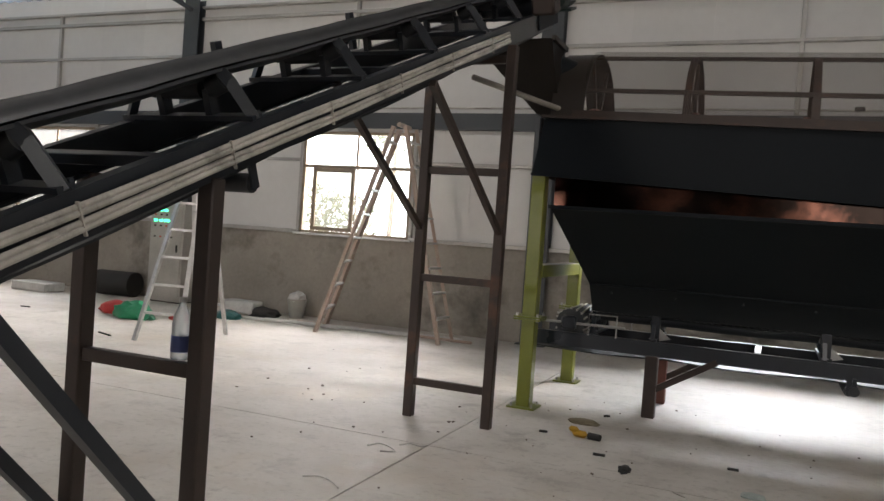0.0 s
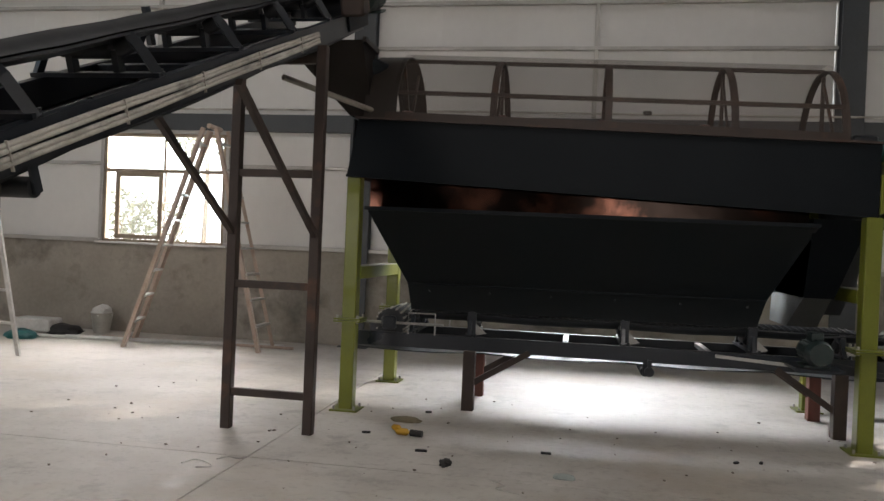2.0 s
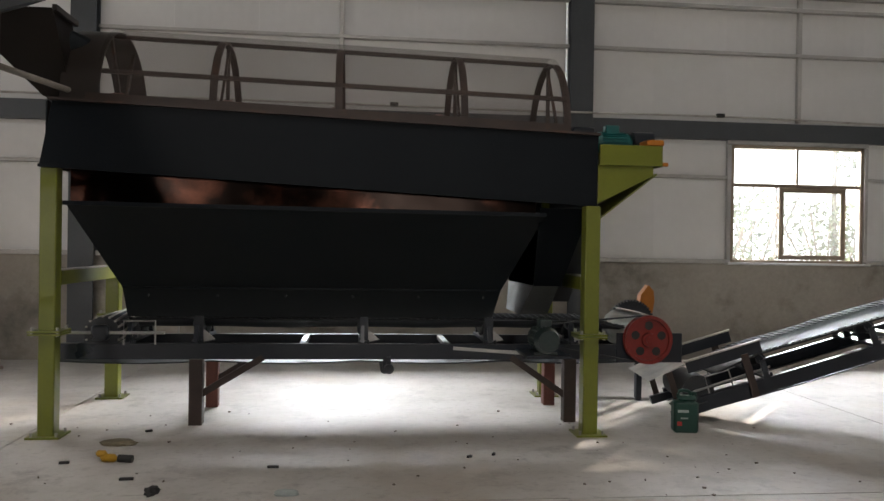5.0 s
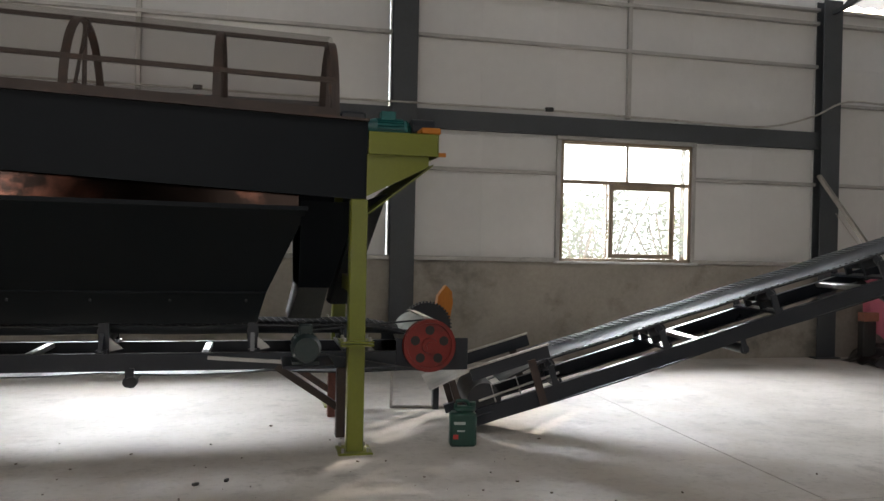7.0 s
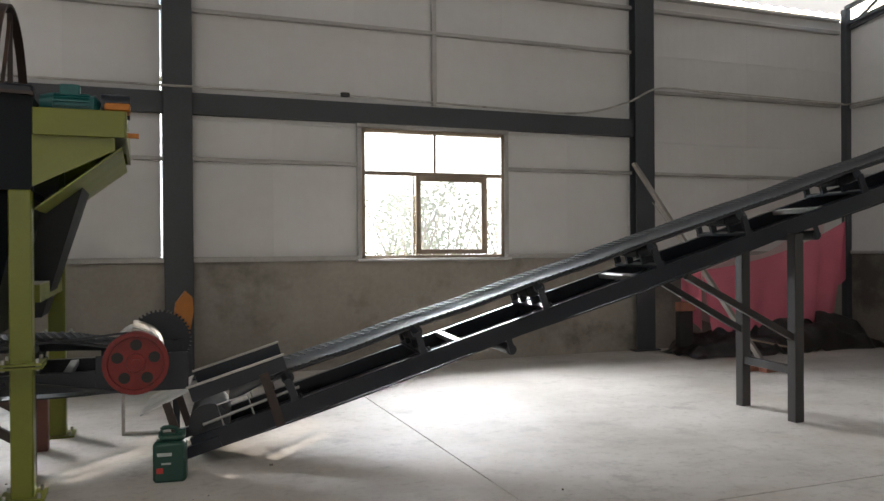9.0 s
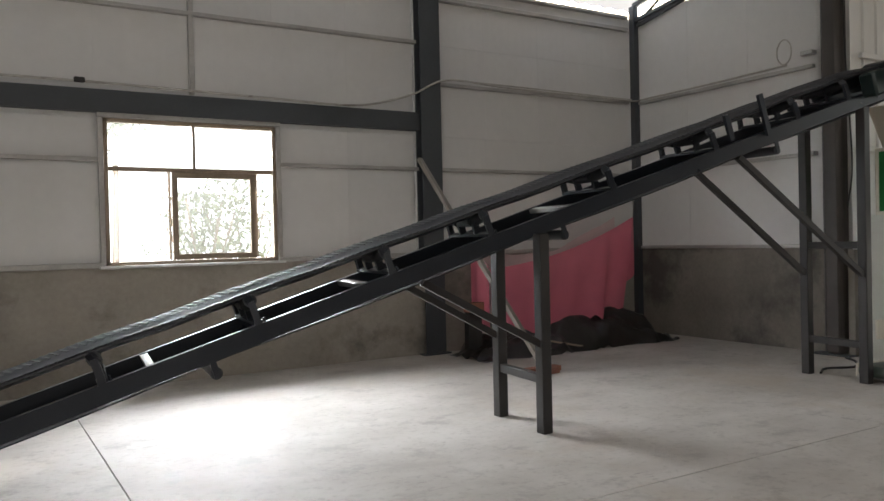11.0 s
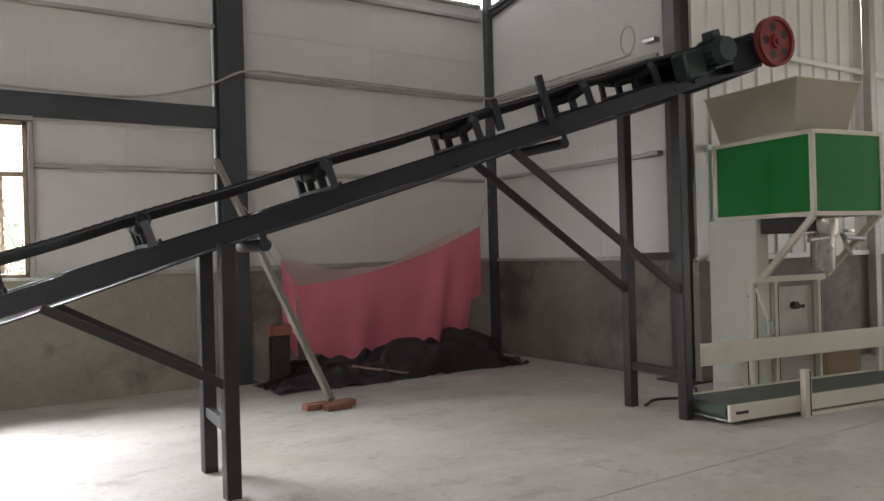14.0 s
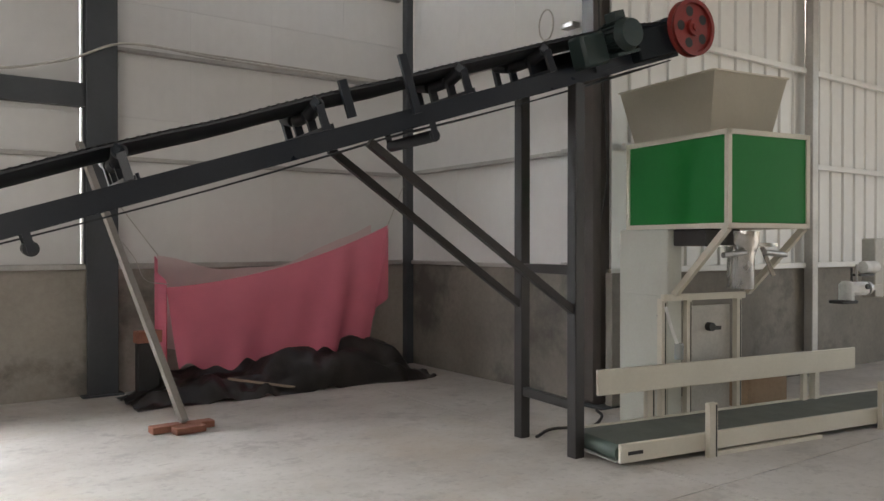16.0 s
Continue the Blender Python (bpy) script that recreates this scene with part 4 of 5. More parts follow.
for k in range(44):
    a = 2 * math.pi * k / 44
    box((0.21, 0, 0), (0.02, 0.013, 0.04), Matrix.Translation((2.98, 7.25, 0.72)) @ Matrix.Rotation(radians(90), 4, "X") @ Matrix.Rotation(a, 4, "Z"), bm=gear)
part("chain_wheel", gear, M_BLACKSTEEL, under, "dark toothed chain wheel")
motor(under, Matrix.Translation((1.90, 6.02, 0.71)) @ Matrix.Rotation(radians(90), 4, "Z") @ Matrix.Translation((-0.02, 0, 0)), 0.10, 0.26, M_DARKTEAL)
part("motor_bracket", box((1.92, 6.24, 0.585), (0.34, 0.44, 0.02)), M_BLACKSTEEL, under)
part("drive_belt", bar((1.96, 6.40, 0.79), (2.78, 6.40, 0.865), 0.02, 0.012), M_RUBBER, under)
part("drive_belt", bar((1.96, 6.40, 0.63), (2.80, 6.40, 0.485), 0.02, 0.012), M_RUBBER, under)
part("scraper_bar", bar((1.25, 6.42, 0.60), (1.80, 6.36, 0.57), 0.02, 0.025), M_BARE, under)
hang = part("hanging_roller", rod((0.75, 6.42, 0.435), (0.75, 6.50, 0.435), 0.038, 18), M_RUBBER, under)
part("hanger", box((0.75, 6.44, 0.48), (0.03, 0.014, 0.1)), M_BLACKSTEEL, hang)
for x in (-0.72, 2.20):
    for y, mat in ((6.49, M_RUST), (7.17, M_REDRUST)):
        part("leg", box((x, y, 0.255), (0.10, 0.10, 0.51), bev=0.006), mat, under)
for y in (6.49, 7.17):
    part("brace", bar((-0.68, y, 0.24), (-0.22, y, 0.52), 0.045, 0.05), M_RUST, under)
    part("brace", bar((1.72, y, 0.52), (2.16, y, 0.22), 0.045, 0.05), M_RUST, under)
guard = thing("chain_guard", (3.05, 7.32, 0.0), "orange sheet metal chain guard behind the conveyor head", "guard")
part("cover", prism([(-0.06, 0.0), (0.05, 0.0), (0.13, 0.44), (0.12, 0.54), (0.07, 0.59), (0.0, 0.50)], Matrix.Translation((3.09, 7.38, 0.48)) @ Matrix.Rotation(radians(90), 4, "X"), 0.09), M_ORANGE, guard)
part("stand", bar((3.09, 7.335, 0.0), (3.09, 7.335, 0.5), 0.05, 0.06), M_BLACKSTEEL, guard)
stand = thing("pipe_stand", (2.75, 7.4, 0), "thin pale steel pipe stand behind the conveyor head", "stand")
part("upright", rod((2.72, 7.42, 0.0), (2.72, 7.42, 0.62), 0.014, 8), M_CABLE, stand)
part("foot", rod((2.72, 7.42, 0.016), (3.35, 7.30, 0.016), 0.014, 8), M_CABLE, stand)

# the conveyor that climbs to the packing machine
k2, a2 = math.atan(0.314), radians(-6.3)
L2 = Matrix.Translation((3.19, 6.72, 0.115)) @ Matrix.Rotation(a2, 4, "Z") @ Matrix.Rotation(-k2, 4, "Y")
pack_conv = thing("inclined_conveyor", (5.5, 6.4, 0), "dark inclined belt conveyor rising to the packing machine", "conveyor")


def s2(x):
    return (x - 3.19) / math.cos(a2) / math.cos(k2)


LEN2 = s2(12.12)
conveyor(pack_conv, L2, LEN2, 0.33, 0.115, 0.258, [s2(x) for x in (3.85, 4.72, 5.62, 6.52, 7.28, 8.35, 9.40, 10.35, 11.0)], [s2(x) for x in (5.3, 7.85, 10.05)], [s2(x) for x in (4.98, 6.35, 8.0)], belt_from=0.3, drop=0.04)
part("tail_drum", rod(L2 @ Vector((0.14, -0.29, 0.10)), L2 @ Vector((0.14, 0.29, 0.10)), 0.13, 24), M_RUBBER, pack_conv)
part("head_drum", rod(L2 @ Vector((LEN2, -0.29, 0.10)), L2 @ Vector((LEN2, 0.29, 0.10)), 0.14, 24), M_BLACKSTEEL, pack_conv)
for sd in (-1, 1):
    part("head_plate", box((LEN2 - 0.35, sd * 0.345, 0.09), (0.95, 0.012, 0.22), L2), M_BLACKSTEEL, pack_conv)
    part("skirt_board", box((0.40, sd * 0.34, 0.325), (0.62, 0.008, 0.10), L2), M_BLACKSTEEL, pack_conv)
    part("skirt_edge", box((0.40, sd * 0.35, 0.376), (0.64, 0.035, 0.012), L2), M_CABLE, pack_conv)
    part("skirt_strut", box((0.56, sd * 0.355, 0.12), (0.06, 0.012, 0.36), L2), M_RUST, pack_conv)
    part("skirt_strut", box((-0.06, sd * 0.355, 0.16), (0.05, 0.012, 0.34), L2), M_RUST, pack_conv)
    part("takeup_screw", rod(L2 @ Vector((0.1, sd * 0.30, 0.11)), L2 @ Vector((0.75, sd * 0.30, 0.13)), 0.010, 8), M_BARE, pack_conv)
    part("takeup_frame", tube([L2 @ Vector((q, sd * 0.30, z)) for q, z in ((0.22, 0.06), (0.22, 0.20), (0.42, 0.20), (0.42, 0.06))], 0.007, 6), M_BARE, pack_conv)
    part("tail_foot", box((0.02, sd * 0.33, -0.02), (0.30, 0.05, 0.07), L2), M_BLACKSTEEL, pack_conv)
part("feed_lip", box((-0.03, 0, 0.335), (0.32, 0.66, 0.008), L2 @ Matrix.Rotation(radians(-8), 4, "Y")), M_WHITE, pack_conv, "pale sheet metal feed lip")
spoked_wheel(pack_conv, L2 @ Matrix.Translation((LEN2 + 0.02, -0.48, 0.11)) @ Matrix.Rotation(radians(90), 4, "X"), 0.205, 0.07, M_RED)
motor(pack_conv, L2 @ Matrix.Translation((s2(11.45), -0.60, 0.17)) @ Matrix.Rotation(radians(90), 4, "Z"), 0.115, 0.20, M_DARKTEAL)
part("gearbox", box((s2(11.25), -0.42, 0.13), (0.22, 0.16, 0.22), L2, bev=0.02), M_DARKTEAL, pack_conv)
part("wheel_guard", box((LEN2 - 0.28, -0.40, 0.08), (0.42, 0.10, 0.22), L2, bev=0.01), M_BLACK, pack_conv)
part("lip", box((LEN2 + 0.22, -0.335, 0.06), (0.34, 0.012, 0.11), L2), M_STEEL, pack_conv)
for x in (9.95, 10.02):
    part("guide_post", box((s2(x) if x < 10 else s2(9.55), -0.36, 0.20), (0.05, 0.03, 0.36 if x < 10 else 0.22), L2), M_BLACKSTEEL, pack_conv)


def under2(x):
    return 0.05 + 0.314 * (x - 3.15)


for (fx0, fy0), (bx0, by0), zc, ytop in (((7.61, 5.87), (7.68, 6.52), (0.40, 0.72), 0), ((11.18, 5.55), (11.26, 6.20), (0.36, 1.30), 0)):
    g = support("support_frame", [(fx0, fy0), (bx0, by0)], [under2(fx0) + 0.02, under2(bx0) + 0.02], 0.088, M_DARKSTEEL, zc[:1] if fx0 < 9 else zc, "dark steel two-post support frame of the inclined conveyor", "inclined conveyor supports")
    for x, y in ((fx0, fy0), (bx0, by0)):
        dx = 0.95 if fx0 < 9 else 1.55
        z1 = under2(x - dx)
        part("brace", bar((x - dx, y + 0.111 * dx, z1), (x - 0.03, y, 0.66 if fx0 < 9 else 1.02), 0.05, 0.05), M_DARKSTEEL, g)


# ---- the drum screen ----
def top_at(x):
    return 2.385 - (x + 1.66) * 0.034


def side_plate(corners, y, t, mat, name, parent):
    """An upright sheet in the xz plane at y."""
    m = Matrix.Translation((0, y, 0)) @ Matrix.Rotation(radians(90), 4, "X")
    return part(name, prism(corners, m, -t), mat, parent)


screen = thing("drum_screen", (0.3, 6.85, 0), "large black drum screen on olive green legs, hoop cage on top", "screening machine")
for y in (6.10, 7.59):
    side_plate([(-1.745, 1.915), (2.285, 1.715), (2.295, top_at(2.295)), (-1.66, top_at(-1.66))], y, 0.012, M_BLACK, "cover_plate", screen)
    s = 1 if y > 7 else -1
    part("cover_flange", bar((-1.68, y + 0.01 * s, top_at(-1.68) + 0.01), (2.30, y + 0.01 * s, top_at(2.3) + 0.01), 0.06, 0.018), M_RUST, screen)
    part("cover_flange", bar((-1.74, y + 0.012 * s, 1.925), (2.28, y + 0.012 * s, 1.725), 0.04, 0.02), M_BLACK, screen)
for x, z0 in ((-1.70, 1.92), (2.288, 1.72)):
    part("end_plate", box((x, 6.85, (z0 + top_at(x)) / 2), (0.012, 1.48, top_at(x) - z0)), M_BLACK, screen)
axis = Matrix.Translation((-1.55, 6.85, 2.02)) @ Matrix.Rotation(radians(90 + 1.95), 4, "Y")
drum = part("drum", lathe([(0.52, 0), (0.54, 0.01), (0.54, 3.3), (0.52, 3.31)], axis, 48), M_DRUM, screen, "rust orange perforated drum")
for k in range(4):
    part("drum_ring", lathe([(0.545, 0.1 + k * 0.85), (0.565, 0.1 + k * 0.85), (0.565, 0.15 + k * 0.85), (0.545, 0.15 + k * 0.85)], axis, 40), M_REDRUST, drum)

part("drum_liner", box((0.14, 6.19, 1.80), (3.40, 0.006, 0.30)), M_COPPER, screen, "polished rust-coloured liner plate")

hop = bmesh.new()
zt, zm, zb = 1.665, 1.05, 0.825
ring_t = [(-1.57, 6.115, zt), (1.90, 6.115, zt - 0.02), (1.90, 7.575, zt - 0.02), (-1.57, 7.575, zt)]
ring_m = [(-1.29, 6.53, zm), (1.64, 6.53, zm), (1.64, 7.13, zm), (-1.29, 7.13, zm)]
ring_b = [(-1.25, 6.54, zb), (1.575, 6.54, zb), (1.575, 7.12, zb), (-1.25, 7.12, zb)]
rows = [[hop.verts.new(p) for p in r] for r in (ring_t, ring_m, ring_b)]
fs = [hop.faces.new((a[k], a[(k + 1) % 4], b[(k + 1) % 4], b[k])) for a, b in zip(rows, rows[1:]) for k in range(4)]
bmesh.ops.solidify(hop, geom=fs, thickness=0.008)
hopper = part("hopper", hop, M_BLACKGLOSS, screen, "black tapered collecting hopper")
part("hopper_rim", bar((-1.58, 6.11, zt), (1.90, 6.11, zt - 0.02), 0.04, 0.03), M_BLACK, hopper)
part("hopper_rim", bar((-1.58, 7.58, zt), (1.90, 7.58, zt - 0.02), 0.04, 0.03), M_BLACK, hopper)
part("hopper_fold", bar((-1.29, 6.522, zm), (1.64, 6.522, zm), 0.012, 0.012), M_BLACK, hopper)
for k in range(6):
    part("bolt", rod((-1.1 + k * 0.52, 6.54, 0.99), (-1.1 + k * 0.52, 6.52, 0.99), 0.010, 6), M_BLACKSTEEL, hopper)
for x in (-0.72, 0.55, 1.55):
    part("hopper_foot", box((x, 6.56, 0.725), (0.07, 0.05, 0.21)), M_BLACKSTEEL, hopper)
    part("foot_gusset", prism([(0, 0), (0.09, 0.02), (0, 0.10)], Matrix.Translation((x + 0.035, 6.56, 0.63)) @ Matrix.Rotation(radians(90), 4, "X"), 0.01), M_BARE, hopper)

out = bmesh.new()
ot = [(1.86, 6.13, 1.70), (2.24, 6.13, 1.695), (2.24, 7.57, 1.695), (1.86, 7.57, 1.70)]
ob_ = [(1.86, 6.32, 1.10), (2.07, 6.32, 1.10), (2.07, 7.35, 1.10), (1.86, 7.35, 1.10)]
tv, bv = [out.verts.new(p) for p in ot], [out.verts.new(p) for p in ob_]
fs = [out.faces.new((tv[k], tv[(k + 1) % 4], bv[(k + 1) % 4], bv[k])) for k in range(4)]
bmesh.ops.solidify(out, geom=fs, thickness=0.006)
outlet = part("outlet_chute", out, M_CHUTE_LIT, screen, "bare sheet outlet chute, window light in its pale colour, black front plate")
fp = bmesh.new()
fs = [fp.faces.new([fp.verts.new(p) for p in ((1.855, 6.118, 1.70), (2.245, 6.118, 1.695), (2.075, 6.308, 1.10), (1.855, 6.308, 1.10))])]
bmesh.ops.solidify(fp, geom=fs, thickness=0.006)
part("front_plate", fp, M_BLACK, outlet, "black painted front plate")
low = bmesh.new()
lt = [(1.865, 6.325, 1.11), (2.065, 6.325, 1.11), (2.065, 7.345, 1.11), (1.865, 7.345, 1.11)]
lb = [(1.80, 6.55, 0.86), (2.03, 6.55, 0.86), (2.03, 7.11, 0.86), (1.80, 7.11, 0.86)]
tv, bv = [low.verts.new(p) for p in lt], [low.verts.new(p) for p in lb]
fs = [low.faces.new((tv[k], tv[(k + 1) % 4], bv[(k + 1) % 4], bv[k])) for k in range(4)]
bmesh.ops.solidify(low, geom=fs, thickness=0.005)
part("lower_chute", low, M_CHUTE_LIT, outlet, "bare sheet mouth of the outlet chute, window light in its grey colour")

for x, y, top in ((-1.68, 6.16, 1.915), (-1.67, 7.60, 1.915), (2.235, 6.06, 1.715), (2.27, 7.60, 2.05)):
    g = part("leg", box((x, y, top / 2), (0.115, 0.115, top), bev=0.008), M_GREEN, screen, "olive green square leg")
    part("base_plate", box((x, y, 0.008), (0.23, 0.23, 0.016)), M_GREEN, g)
    for z in (0.735, 0.755):
        part("joint_flange", box((x, y, z), (0.22, 0.22, 0.013)), M_GREEN, g)
    for dx in (-0.085, 0.085):
        for dy in (-0.085, 0.085):
            part("bolt", rod((x + dx, y + dy, 0.72), (x + dx, y + dy, 0.785), 0.011, 6), M_BARE, g)
            part("anchor", rod((x + dx, y + dy, 0.012), (x + dx, y + dy, 0.045), 0.010, 6), M_BARE, g)
for x in (-1.67, 2.255):
    part("leg_tie", bar((x, 6.2, 1.13), (x, 7.54, 1.13), 0.11, 0.10), M_GREEN, screen)
    # Thin pale strip along the tie's upper face.
    part("tie_top", box((x, 6.85, 1.184), (0.112, 1.3, 0.006)), M_CABLE, screen)

# the driven end: green table, gussets, gearbox and motor
table = part("drive_table", box((2.535, 6.84, 2.115), (0.48, 1.56, 0.014)), M_GREEN, screen)
for y in (6.06, 7.62):
    part("table_rail", box((2.535, y, 2.105), (0.48, 0.02, 0.155), bev=0.004), M_GREEN, table)
    side_plate([(2.29, 2.03), (2.72, 2.03), (2.72, 1.955), (2.29, 1.74)], y + 0.02, 0.012, M_GREEN, "gusset", table)
part("table_end", box((2.775, 6.84, 2.105), (0.02, 1.56, 0.155)), M_GREEN, table)
sp = sheet(lambda u, v: Vector((2.76 - 0.46 * u, 6.1 + 1.5 * v, 1.97 - 0.36 * u)), 4, 2, 0.01)
part("sloping_tray", sp, M_GREEN, screen)
oc = bmesh.new()
a = [oc.verts.new(p) for p in ((2.30, 6.6, 1.72), (2.52, 6.6, 1.80), (2.52, 7.3, 1.80), (2.30, 7.3, 1.72))]
b = [oc.verts.new(p) for p in ((2.12, 6.75, 0.95), (2.26, 6.75, 0.95), (2.26, 7.15, 0.95), (2.12, 7.15, 0.95))]
fs = [oc.faces.new((a[k], a[(k + 1) % 4], b[(k + 1) % 4], b[k])) for k in range(4)]
bmesh.ops.solidify(oc, geom=fs, thickness=0.006)
part("oversize_chute", oc, M_STEEL, screen, "dark grey chute for oversize material")
motor(screen, Matrix.Translation((2.36, 6.34, 2.235)), 0.085, 0.24, M_TEAL)
part("gearbox", box((2.44, 6.86, 2.24), (0.26, 0.34, 0.22), bev=0.03), M_TEAL, screen)
part("coupling", rod((2.64, 6.34, 2.25), (2.80, 6.34, 2.25), 0.075, 18), M_BLACKSTEEL, screen)
part("drive_guard", box((2.735, 6.16, 2.21), (0.14, 0.16, 0.045), bev=0.008), M_ORANGE, screen, "small orange drive guard")
part("guard_strap", box((2.815, 6.12, 2.05), (0.07, 0.02, 0.028)), M_ORANGE, screen)
part("bearing_block", box((2.20, 6.22, top_at(2.2) + 0.04), (0.18, 0.12, 0.07), bev=0.015), M_BLACKSTEEL, screen)
part("bearing_block", box((2.02, 6.25, top_at(2.0) + 0.035), (0.10, 0.10, 0.05), bev=0.012), M_BLACKSTEEL, screen)

# hoop cage
cage = part("cage", bar((-1.46, 6.85, 3.035), (2.08, 6.85, 2.945), 0.03, 0.03), M_RUST, screen, "brown steel hoop cage")
for s in (-1, 1):
    part("cage_rail", bar((-1.46, 6.85 + s * 0.66, top_at(-1.46) + 0.06), (2.08, 6.85 + s * 0.66, top_at(2.08) + 0.06), 0.05, 0.05), M_RUST, cage)
part("cage_rail", bar((-1.46, 6.26, 2.64), (2.08, 6.26, 2.55), 0.032, 0.032), M_RUST, cage)

for x in (-0.575, 0.335, 1.285, 2.08):
    h = 3.03 - 0.025 * (x + 1.46) - top_at(x)

    def strip(u, v, x=x, h=h):
        a = math.pi * u
        return Vector((x + 0.055 * (v - 0.5), 6.85 - 0.66 * math.cos(a), top_at(x) + h * math.sin(a)))

    part("hoop", sheet(strip, 20, 1, 0.018), M_RUST, cage)
    part("hoop_strut", bar((x, 6.85, top_at(x)), (x, 6.85, 2.99 - 0.025 * (x + 1.46)), 0.03, 0.02), M_RUST, cage)
    part("hoop_strut", bar((x, 6.45, top_at(x)), (x, 6.85, 2.95 - 0.025 * (x + 1.46)), 0.02, 0.02), M_RUST, cage)
part("hoop_base", bar((2.08, 6.2, top_at(2.08) + 0.02), (2.08, 7.5, top_at(2.08) + 0.02), 0.04, 0.04), M_RUST, cage)
part("mesh_cover", sheet(lambda u, v: Vector((-1.40 + 3.48 * v, 6.85 - 0.675 * math.cos(math.pi * u), top_at(-1.4 + 3.48 * v) + (3.075 - 0.088 * v - top_at(-1.4 + 3.48 * v)) * math.sin(math.pi * u))), 22, 8), M_MESH, cage, "fine dark wire mesh over the hoops")
part("mouth_hood", sheet(lambda u, v: Vector((-1.64 + 0.27 * v, 6.85 - 0.68 * math.cos(math.pi * u), 2.38 + 0.67 * math.sin(math.pi * u))), 32, 3, 0.012), M_UMBER, cage, "dark brown sheet hood round the drum's mouth")
for s in (-1, 1):
    part("hood_strut", bar((-1.40, 6.85, 2.40), (-1.40, 6.85 + s * 0.30, 2.96), 0.02, 0.03), M_RUST, cage)

# ---- the packing machine ----
PK = Matrix.Translation((12.13, 5.0, 0)) @ Matrix.Rotation(math.atan2(-0.155, 0.988), 4, "Z")
pk = thing("packing_machine", tuple(PK.translation), "cream bag-filling machine with bright green panels and a flared hopper", "packing machine")
U, V, Z0, Z1 = 0.845, 1.09, 1.60, 2.30
fb = bmesh.new()
for z in (Z0 + 0.015, Z1 - 0.018):
    for v in (0.015, V - 0.015):
        box((U / 2, v, z), (U, 0.03, 0.036), PK, bm=fb)
    for u in (0.015, U - 0.015):
        box((u, V / 2, z), (0.03, V, 0.036), PK, bm=fb)
for u in (0.018, U - 0.018):
    for v in (0.018, V - 0.018):
        box((u, v, (Z0 + Z1) / 2), (0.036, 0.036, Z1 - Z0), PK, bm=fb)
pf = part("box_frame", fb, M_CREAM, pk)
for c, s in (((U / 2, 0.016, 1.95), (U - 0.07, 0.012, Z1 - Z0 - 0.07)), ((U / 2, V - 0.016, 1.95), (U - 0.07, 0.012, Z1 - Z0 - 0.07)), ((0.016, V / 2, 1.95), (0.012, V - 0.07, Z1 - Z0 - 0.07)), ((U - 0.016, V / 2, 1.95), (0.012, V - 0.07, Z1 - Z0 - 0.07))):
    part("panel", box(c, s, PK, bev=0.003), M_GREENPANEL, pk, "bright green sheet panel")
part("floor_plate", box((U / 2, V / 2, Z0 + 0.02), (U - 0.06, V - 0.06, 0.02), PK), M_CREAM, pk)
part("top_plate", box((U / 2, V / 2, Z1 - 0.008), (U - 0.02, V - 0.02, 0.012), PK), M_CREAM, pk)
hb = bmesh.new()
a = [hb.verts.new(PK @ Vector(p)) for p in ((-0.01, 0.12, 2.735), (0.74, 0.12, 2.735), (0.74, 1.16, 2.735), (-0.01, 1.16, 2.735))]
b = [hb.verts.new(PK @ Vector(p)) for p in ((0.03, 0.20, 2.30), (0.66, 0.20, 2.30), (0.66, 1.02, 2.30), (0.03, 1.02, 2.30))]
fs = [hb.faces.new((a[k], a[(k + 1) % 4], b[(k + 1) % 4], b[k])) for k in range(4)]
bmesh.ops.solidify(hb, geom=fs, thickness=0.005)
hopp = part("hopper", hb, M_CREAM, pk, "cream flared sheet metal hopper")
for p, q in (((-0.015, 0.115, 2.737), (0.745, 0.115, 2.737)), ((-0.015, 0.115, 2.737), (-0.015, 1.165, 2.737)), ((0.745, 0.115, 2.737), (0.745, 1.165, 2.737)), ((-0.015, 1.165, 2.737), (0.745, 1.165, 2.737))):
    part("rim", bar(PK @ Vector(p), PK @ Vector(q), 0.02, 0.012), M_CREAM, hopp)
part("column", box((0.075, 0.89, 0.80), (0.15, 0.57, 1.60), PK, bev=0.008), M_COLUMN, pk, "cabinet column with cool window light put into its pale colour")
part("column_door", box((-0.004, 0.89, 0.60), (0.008, 0.50, 0.95), PK, bev=0.002), M_COLUMN, pk)
part("door_lock", rod(PK @ Vector((0.0, 0.70, 0.92)), PK @ Vector((-0.014, 0.70, 0.92)), 0.010, 10), M_BLACKSTEEL, pk)
for u in (0.03, U - 0.03):
    part("brace", bar(PK @ Vector((u, 0.03, 1.60)), PK @ Vector((u, 0.56, 1.09)), 0.045, 0.045, up=(1, 0, 0)), M_CREAM, pk)
part("cross_rail", box((0.34, 0.56, 1.07), (0.86, 0.04, 0.05), PK), M_CREAM, pk)
for u in (-0.06, 0.20, 0.74):
    part("frame_post", box((u, 0.60, 0.53), (0.05, 0.05, 1.06), PK), M_CREAM, pk)
    part("post_slot", box((u + 0.012, 0.573, 0.53), (0.008, 0.004, 1.0), PK), M_DARK, pk)
part("scale_plate", box((0.46, 0.64, 0.56), (0.46, 0.02, 0.86), PK), M_CABINET, pk, "grey scale plate with a black knob")
part("knob", rod(PK @ Vector((0.45, 0.63, 0.82)), PK @ Vector((0.45, 0.58, 0.82)), 0.035, 14), M_DARK, pk)
part("knob_lever", box((0.50, 0.59, 0.81), (0.09, 0.02, 0.03), PK), M_DARK, pk)
